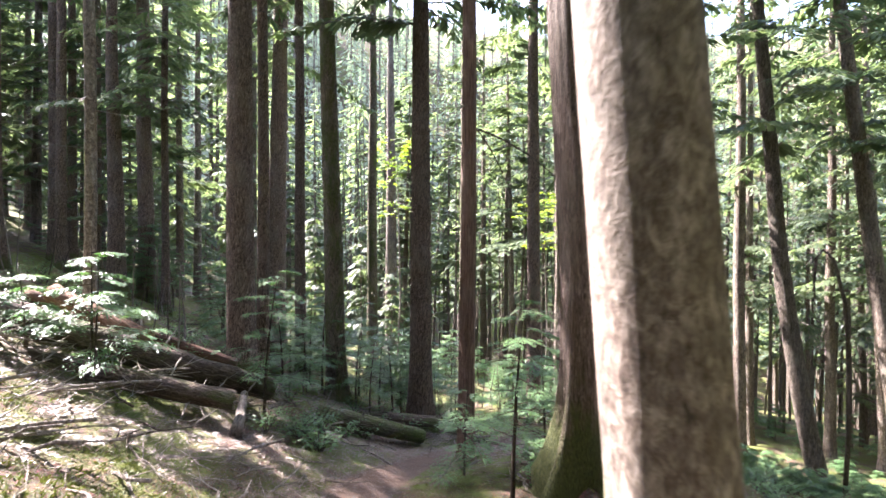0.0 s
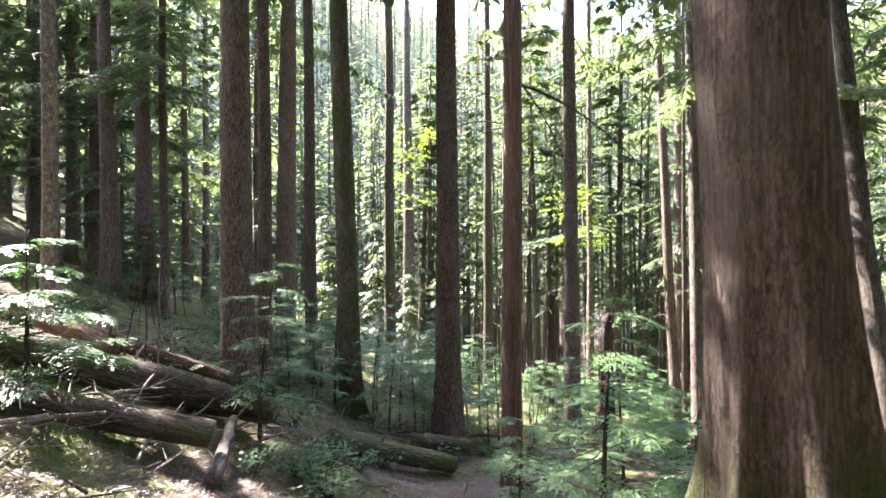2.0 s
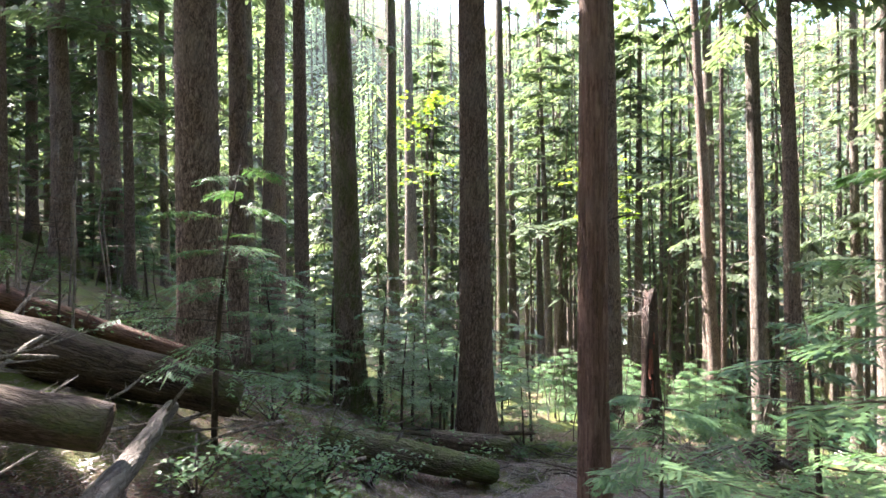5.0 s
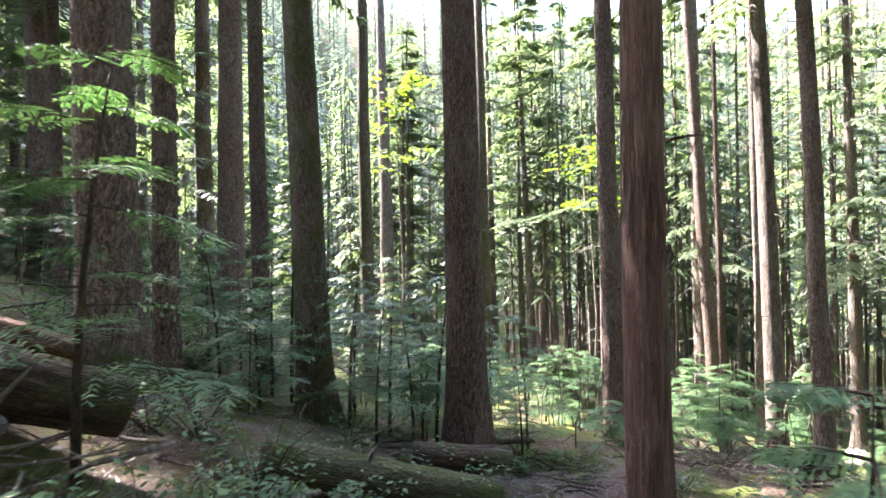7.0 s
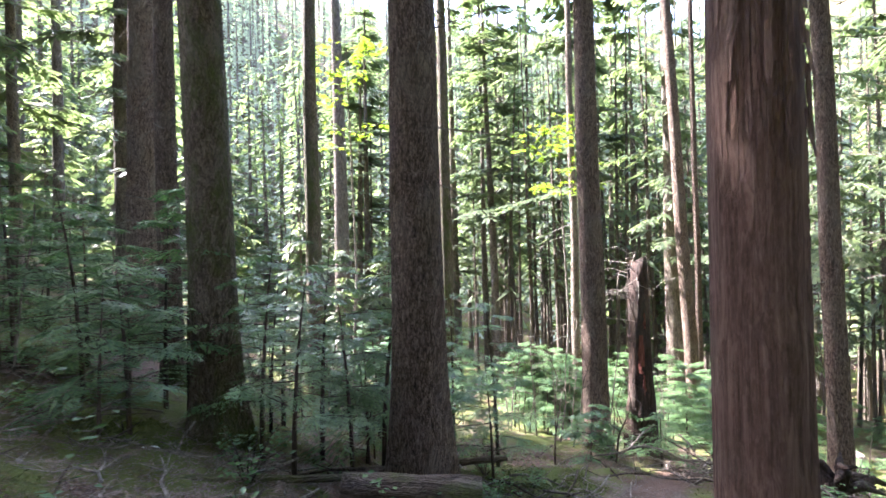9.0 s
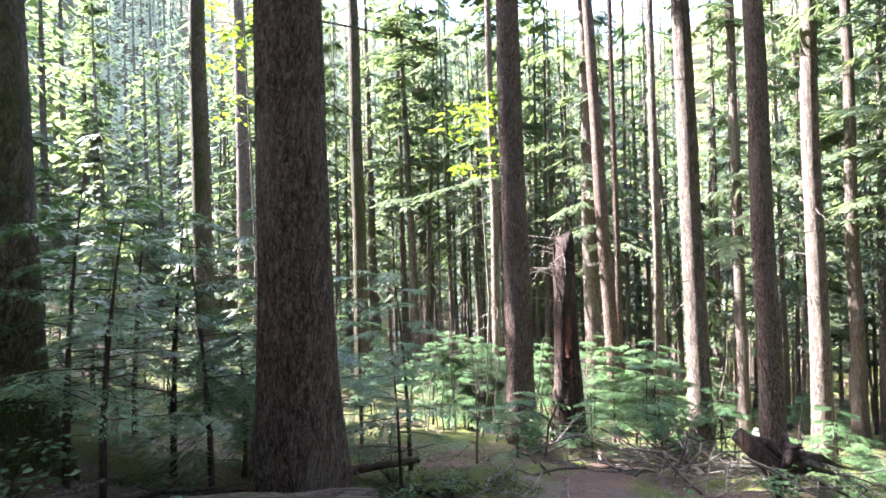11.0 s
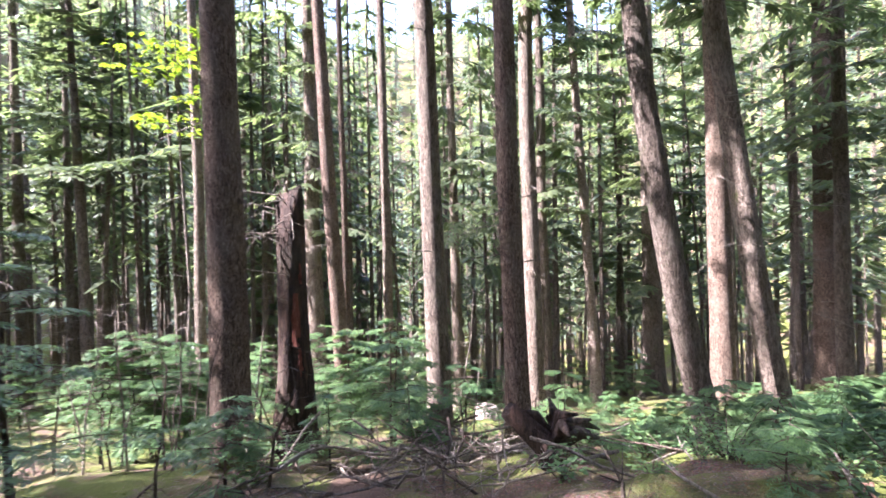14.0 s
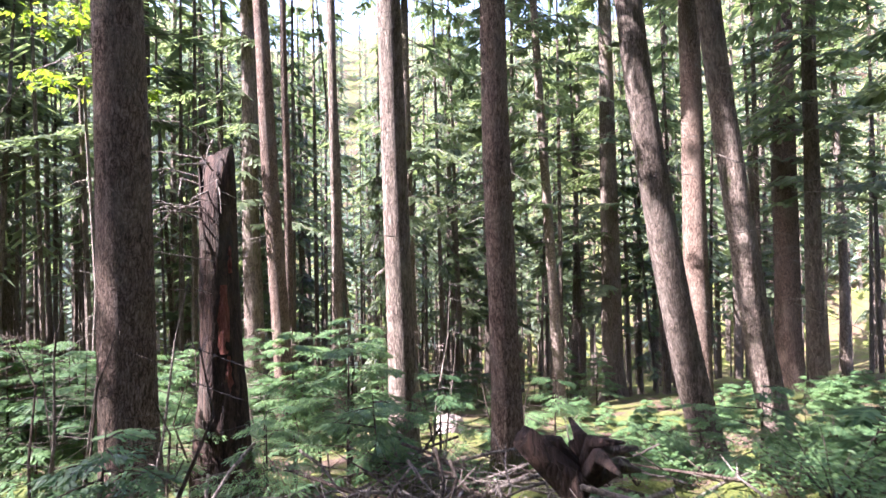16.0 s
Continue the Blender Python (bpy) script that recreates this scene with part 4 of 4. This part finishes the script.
# ---- broken snag ----
def snag():
    rng = random.Random(3)
    x, y = 4.06, 17.54
    gz = ground_z(x, y)
    top = -0.6 - gz
    root = new("broken_snag")
    root.location = (x, y, gz)
    tagged(root, "dark rotten broken snag with a ragged top and red heartwood", "dead tree")
    s = Shape()
    seg, rings = 24, 26
    for i in range(rings + 1):
        u = i / rings
        for k in range(seg):
            a = 2 * math.pi * k / seg
            lim = top * (1 - 0.16 * (0.5 + 0.5 * math.sin(2 * a + 0.6)) - 0.05 * rng.random())
            h = -0.2 + (lim + 0.2) * u
            r = 0.19 + 0.2 * math.exp(-max(h, 0) / 0.9)
            r *= 1 + 0.16 * noise.noise(Vector((math.cos(a) * 3, math.sin(a) * 3, h * 1.1))) + 0.08 * noise.noise(Vector((math.cos(a) * 9, math.sin(a) * 9, h * 2)))
            s.v.append((r * math.cos(a), r * math.sin(a), h))
    for i in range(rings):
        for k in range(seg):
            a, b = i * seg + k, i * seg + (k + 1) % seg
            s.f.append((a, b, b + seg, a + seg))
    s.f.append(tuple(rings * seg + k for k in range(seg)))
    part("trunk", s.mesh("snag_trunk", ROT, True), root)
    for h, a0, ww, hh in ((2.05, -1.9, 0.15, 0.75), (1.45, -1.7, 0.1, 0.4), (2.7, -1.5, 0.06, 0.3)):
        p = Shape()
        for i in range(9):
            for k in range(5):
                u, v = i / 8 - 0.5, k / 4 - 0.5
                a = a0 + v * ww * 4.2 * (1 - 1.5 * abs(u) * abs(u)) + 0.12 * noise.noise(Vector((u * 6, v * 6, h)))
                z = h + u * hh
                r = 0.212 + 0.2 * math.exp(-z / 0.9) + 0.02 * noise.noise(Vector((u * 9, v * 9, h)))
                r = r * (1 - 0.1 * abs(v) * 2)
                p.v.append((r * math.cos(a), r * math.sin(a), z))
        for i in range(8):
            for k in range(4):
                p.f.append((i * 5 + k, i * 5 + k + 1, i * 5 + k + 6, i * 5 + k + 5))
        part("bare_heartwood", p.mesh("heartwood", RED_ROT, True), root, "exposed red rotten heartwood")
    tw = Shape()
    for _ in range(16):
        h, a = top - rng.uniform(-0.1, 0.9), rng.uniform(2.2, 4.4)
        ln = rng.uniform(0.4, 1.1)
        o = Vector((0.15 * math.cos(a), 0.15 * math.sin(a), h))
        e = o + Vector((math.cos(a) * ln, math.sin(a) * ln, rng.uniform(-0.55, 0.25)))
        m = (o + e) / 2 + Vector((0, 0, 0.1))
        tw.tube([o, m, e], [0.014, 0.009, 0.003], 4, False)
        tw.tube([m, m + Vector((rng.uniform(-0.3, 0.3), rng.uniform(-0.3, 0.3), rng.uniform(-0.3, 0.1)))], [0.007, 0.002], 3, False)
    part("bleached_brushwork", tw.mesh("bleached_brushwork", DEAD), root, "bleached bare twigs", kind="stuff")


snag()


# ---- uprooted stump and brush ----
def uprooted_stump():
    rng = random.Random(5)
    x, y = 4.55, 13.55
    gz = ground_z(x, y)
    root = new("uprooted_stump")
    root.location = (x, y, gz)
    tagged(root, "uprooted dark stump with a leaning broken stem and tangled roots", "stump")
    s = Shape()
    s.tube([Vector((0.1, -0.1, -0.1)), Vector((0.0, 0.0, 0.2)), Vector((-0.16, 0.12, 0.4)), Vector((-0.3, 0.22, 0.56))], [0.17, 0.12, 0.1, 0.085], 16, True, 0.3)
    part("stem", s.mesh("stump_stem", ROT, True), root, "leaning mossy broken stem")
    for i in range(11):
        a = rng.uniform(0, 6.28)
        ln = rng.uniform(0.3, 0.75)
        k = Shape()
        o = Vector((0.1, -0.05, 0.18))
        e = o + Vector((math.cos(a) * ln, math.sin(a) * ln, rng.uniform(-0.2, 0.45)))
        m = (o + e) / 2 + Vector((rng.uniform(-0.1, 0.1), rng.uniform(-0.1, 0.1), 0.12))
        k.tube([o, m, e], [0.08, 0.05, 0.012], 8, True, 0.3, i)
        part("root", k.mesh("root", ROT, True), root)


uprooted_stump()


def stick_mesh(seed):
    rng = random.Random(seed)
    s = Shape()
    ln = rng.uniform(0.6, 1.5)
    pts = [Vector((ln * (u - 0.5), 0.08 * noise.noise(Vector((u * 2.5, seed, 0))), 0.06 * noise.noise(Vector((u * 2.5, seed, 5))))) for u in (0, 0.25, 0.5, 0.75, 1)]
    r = rng.uniform(0.008, 0.018)
    s.tube(pts, [r, r * 0.9, r * 0.75, r * 0.55, r * 0.2], 6)
    for _ in range(3):
        p = pts[rng.randrange(1, 4)]
        s.tube([p, p + Vector((rng.uniform(0.05, 0.3), rng.uniform(-0.25, 0.25), rng.uniform(-0.02, 0.16)))], [r * 0.5, r * 0.15], 4)
    return s.mesh("stick", DEAD if seed % 3 else STEM, True)


STICKS = [stick_mesh(i) for i in range(9)]
litter = random.Random(33)


twig_s, stick_count = Shape(), [0]


def stick(x, y, lift=0.015, tilt=6, size=1.0):
    """A fallen branch; short twigs, and those past the first few hundred, go into the loose twig litter."""
    me, stick_count[0] = STICKS[litter.randrange(9)], stick_count[0] + 1
    m = pose(x, y, ground_z(x, y) + lift, litter.uniform(-20, 20), litter.uniform(-tilt, tilt), litter.uniform(0, 360)) @ Matrix.Scale(size, 4)
    if size < 1.0 or stick_count[0] > 290:
        base = len(twig_s.v)
        twig_s.v += [tuple(m @ v.co) for v in me.vertices]
        twig_s.f += [tuple(base + i for i in f.vertices) for f in me.polygons]
        return
    ob = new("fallen_branch", me)
    ob.matrix_basis = m
    tagged(ob, "dry fallen branch lying on the forest floor", "fallen branch", "fallen branches")


for _ in range(80):
    stick(litter.gauss(4.4, 0.8), litter.gauss(14.7, 0.7), litter.uniform(0.0, 0.3), 25)
for _ in range(60):
    stick(litter.uniform(-11, -3), litter.uniform(7, 16))
for _ in range(120):
    x, y = litter.uniform(-6, 9), litter.uniform(4, 17)
    stick(x, y)
for _ in range(30):
    stick(litter.uniform(-1.5, 1.5), litter.uniform(10.5, 14))
for _ in range(45):
    stick(litter.uniform(-5.5, -2.6), litter.uniform(5.6, 8.6), litter.uniform(0.02, 0.2), 22)
for _ in range(40):
    stick(litter.uniform(-4.2, -1.2), litter.uniform(3.0, 5.6), 0.02, 8)

for _ in range(190):
    stick(litter.uniform(-4.5, 2.2), litter.uniform(9.6, 13.6), 0.02, 14, litter.uniform(0.3, 0.75))
for _ in range(60):
    stick(litter.uniform(-5.0, -1.0), litter.uniform(3.0, 8.5), 0.01, 15, litter.uniform(0.25, 0.55))
for _ in range(50):
    stick(litter.gauss(4.2, 0.9), litter.gauss(14.2, 0.7), litter.uniform(0.0, 0.25), 30, litter.uniform(0.4, 0.8))

tagged(new("twig_litter", twig_s.mesh("twig_litter", DEAD)), "loose dead twigs strewn over the forest floor", "twigs", kind="stuff")

# long bare limbs on the cedar by the trail
for a, b, c, r in (((0.5, 9.05, 3.55), (1.5, 9.2, 3.3), (2.5, 9.5, 2.3), 0.022), ((0.5, 9.05, 3.62), (1.1, 9.0, 2.9), (1.35, 8.9, 1.7), 0.016),
                   ((0.52, 9.07, 0.62), (0.75, 9.1, 0.72), (0.95, 9.15, 0.68), 0.016), ((0.3, 9.05, 3.0), (-0.5, 9.5, 3.3), (-0.8, 9.7, 2.5), 0.012)):
    s = Shape()
    a, b, c = Vector(a), Vector(b), Vector(c)
    pts = [a * (1 - u) ** 2 + b * 2 * u * (1 - u) + c * u * u for u in (0, 0.15, 0.3, 0.5, 0.7, 0.85, 1)]
    s.tube(pts, [r * (1 - 0.8 * i / 6) for i in range(7)], 6, True, 0.2)
    for p in pts[2:6]:
        s.tube([p, p + Vector((litter.uniform(-0.2, 0.4), litter.uniform(-0.3, 0.3), litter.uniform(-0.5, 0.1)))], [r * 0.3, 0.002], 3)
    host = min((o for o in scene.objects if o.name.startswith("conifer_tree") and o.parent is None), key=lambda o: (o.location.xy - Vector((0.43, 9.07))).length)
    me = s.mesh("bare_limb", STEM)
    me.transform(Matrix.Translation(-host.location))
    part("bare_limb", me, host)


# strips of bark that peel from the same cedar
peel = random.Random(61)
for _ in range(26):
    ang, top_z = radians(peel.uniform(185, 300)), peel.uniform(-0.35, 1.5) if peel.random() < 0.5 else peel.uniform(-0.1, 0.45)
    ln, wd, lift = peel.uniform(0.08, 0.3), peel.uniform(0.012, 0.035), peel.uniform(0.004, 0.022)
    s = Shape()
    for layer in (0.0, 0.004):
        for i in range(6):
            u = i / 5
            z = top_z - ln * u
            r = 0.139 - 0.004 * (z - 0.3) + 0.001 + layer + lift * u ** 2
            for side in (-1, 0, 1):
                a = ang + side * wd * (1 - 0.55 * u * peel.uniform(0.6, 1.2)) / 0.28
                s.v.append((0.43 + 0.004 * (z - 0.3) + r * math.cos(a), 9.07 + r * math.sin(a), z))
    for i in range(5):
        for j in range(2):
            a = i * 3 + j
            s.f += [(a, a + 1, a + 4, a + 3), (18 + a, 21 + a, 22 + a, 19 + a)]
        s.f += [(i * 3, i * 3 + 3, i * 3 + 21, i * 3 + 18), (i * 3 + 2, i * 3 + 20, i * 3 + 23, i * 3 + 5)]
    s.f += [(15, 16, 34, 33), (16, 17, 35, 34)]
    me = s.mesh("bark_strip", BARK_RED)
    me.transform(Matrix.Translation(-host.location))
    part("bark_strip", me, host)


# ---- arched dead sapling ----
def arched_sapling(x, y):
    gz = ground_z(x, y)
    s = Shape()
    pts = [Vector(p) for p in ((0, 0, -0.1), (0.08, 0, 1.4), (0.12, 0.05, 2.8), (0.02, 0.05, 3.9), (-0.22, 0.0, 4.7), (-0.42, 0.0, 4.9), (-0.56, 0.0, 4.75), (-0.6, 0.0, 4.3), (-0.58, 0.0, 3.7))]
    s.tube(pts, [0.045, 0.042, 0.038, 0.034, 0.03, 0.027, 0.024, 0.02, 0.008], 8, True, 0.15)
    for i in range(2, 8):
        for k in range(2):
            e = pts[i] + Vector((litter.uniform(-0.5, 0.5), litter.uniform(-0.4, 0.4), litter.uniform(-0.3, 0.2)))
            s.tube([pts[i], e], [0.009, 0.002], 4, False)
    ob = new("arched_dead_sapling", s.mesh("arched_dead_sapling", STEM, True))
    ob.location = (x, y, gz)
    tagged(ob, "thin dead sapling bent over into an arch", "dead sapling")


arched_sapling(7.7, 10.0)


# ---- vine maple with bright leaves ----
def vine_maple(x, y, z0, z1, seed, label):
    rng = random.Random(seed)
    gz = ground_z(x, y)
    root = new("vine_maple")
    root.location = (x, y, gz)
    tagged(root, label, "tree")
    s, leaf = Shape(), Shape()
    s.tube([Vector((0, 0, -0.1)), Vector((0.2, 0, (z0 - gz) * 0.5)), Vector((0.1, 0.1, z0 - gz)), Vector((0, 0, z1 - gz))], [0.05, 0.04, 0.03, 0.008], 8)
    for _ in range(16):
        h = rng.uniform(z0, z1) - gz
        a, ln = rng.uniform(0, 6.28), rng.uniform(0.6, 1.6)
        o = Vector((0.05, 0.05, h))
        e = o + Vector((math.cos(a) * ln, math.sin(a) * ln, rng.uniform(-0.4, 0.2)))
        s.tube([o, (o + e) / 2 + Vector((0, 0, 0.1)), e], [0.014, 0.009, 0.003], 4, False)
        for _ in range(16):
            p = o.lerp(e, rng.uniform(0.3, 1.05)) + Vector((rng.gauss(0, 0.16), rng.gauss(0, 0.16), rng.gauss(0, 0.1)))
            b = rng.uniform(0, 6.28)
            for spread in (-0.7, 0, 0.7):
                leaf.kite(p, Vector((math.cos(b + spread), math.sin(b + spread), -0.3)), Vector((rng.uniform(-0.4, 0.4), rng.uniform(-0.4, 0.4), 1)), 0.17, 0.085, 0.2)
    part("trunk", s.mesh("maple_trunk", DEAD), root)
    part("leaves", leaf.mesh("maple_leaves", MAPLE_LEAF), root, "bright yellow-green lobed leaves")


vine_maple(-2.2, 24.6, 3.0, 6.6, 1, "slender vine maple with glowing yellow-green leaves")
vine_maple(4.6, 24.0, 1.0, 4.2, 2, "vine maple with bright green leaves among conifers")


# ---- pale boulder and a scrap of paper ----
def lump(name, x, y, z, size, material, label, category, seed):
    bm = bmesh.new()
    bmesh.ops.create_icosphere(bm, subdivisions=3, radius=1.0)
    for v in bm.verts:
        v.co *= 1 + 0.28 * noise.noise(v.co * 1.3 + Vector((seed, 0, 0))) + 0.1 * noise.noise(v.co * 4 + Vector((seed, 0, 0)))
        v.co = Vector((v.co.x * size[0], v.co.y * size[1], v.co.z * size[2]))
    me = bpy.data.meshes.new(name)
    bm.to_mesh(me)
    bm.free()
    me.materials.append(material)
    ob = new(name, me)
    ob.location = (x, y, z)
    return tagged(ob, label, category)


STONE = bark("pale_stone", (0.18, 0.14, 0.12), (0.3, 0.25, 0.22), (0.42, 0.37, 0.34), 0, 0.5, 8, 8, 0.1)
lump("boulder", 10.2, 19.3, ground_z(10.2, 19.3) + 0.08, (0.3, 0.34, 0.36), STONE, "pale pinkish boulder in a patch of sun", "boulder", 2)
paper = Nodes("paper")
paper_col = paper.ramp(paper.noise(paper.coords((1, 1, 1)), 30, 3), (0.3, (0.62, 0.64, 0.66)), (0.7, (0.8, 0.8, 0.8)))
PAPER = paper.done(paper_col, 0.7)
lump("paper_scrap", -2.85, 12.08, ground_z(-2.85, 12.08) + 0.02, (0.07, 0.04, 0.025), PAPER, "crumpled scrap of white paper on the duff", "litter", 5)

# ---- loose cover of the ground ----
cover = random.Random(44)
moss_s, litter_s = Shape(), Shape()
for i in range(190000):
    if i < 50000:
        x, y = cover.uniform(-6.0, -0.6), 2.6 + 6.4 * cover.random()
    elif i < 115000:
        x, y = cover.uniform(-5.2, 2.6), cover.uniform(9.2, 13.8)
    else:
        x, y = cover.uniform(-7, 10), 2 + 15 * cover.random()
    trod_here = abs(x - trail_x(y))
    p = Vector((x, y, ground_z(x, y) + 0.004))
    a = cover.uniform(0, 6.28)
    mossy = noise.noise(Vector((x * 0.6, y * 0.6, 7.0))) + 0.6 * noise.noise(Vector((x * 2.3, y * 2.3, 1.0))) - 0.06
    if mossy > 0.0 and trod_here > 0.5:
        moss_s.blade(p - Vector((0, 0, 0.008)), Vector((math.cos(a), math.sin(a), cover.uniform(0.1, 1.3))), Vector((cover.uniform(-1, 1), cover.uniform(-1, 1), 0.3)), cover.uniform(0.02, 0.05) * (1 + mossy), cover.uniform(0.008, 0.018), 0.1)
    elif trod_here > 0.25 or cover.random() < 0.3:
        litter_s.blade(p, Vector((math.cos(a), math.sin(a), cover.uniform(-0.1, 0.4))), Vector((cover.uniform(-0.5, 0.5), cover.uniform(-0.5, 0.5), 1)), cover.uniform(0.03, 0.1), cover.uniform(0.004, 0.014), 0.1)
tagged(new("moss_tufts", moss_s.mesh("moss_tufts", MOSS)), "tufts of yellow-green moss on the bank", "moss", kind="stuff")
tagged(new("leaf_litter", litter_s.mesh("leaf_litter", LITTER)), "brown needle and leaf litter on the ground", "leaf litter", kind="stuff")

# the plan above is drawn at five sixths of the true size
SIZE = 1.2
for ob in list(scene.objects):
    if ob.parent is None and ob.type not in ("CAMERA", "LIGHT"):
        ob.matrix_basis = Matrix.Scale(SIZE, 4) @ ob.matrix_basis
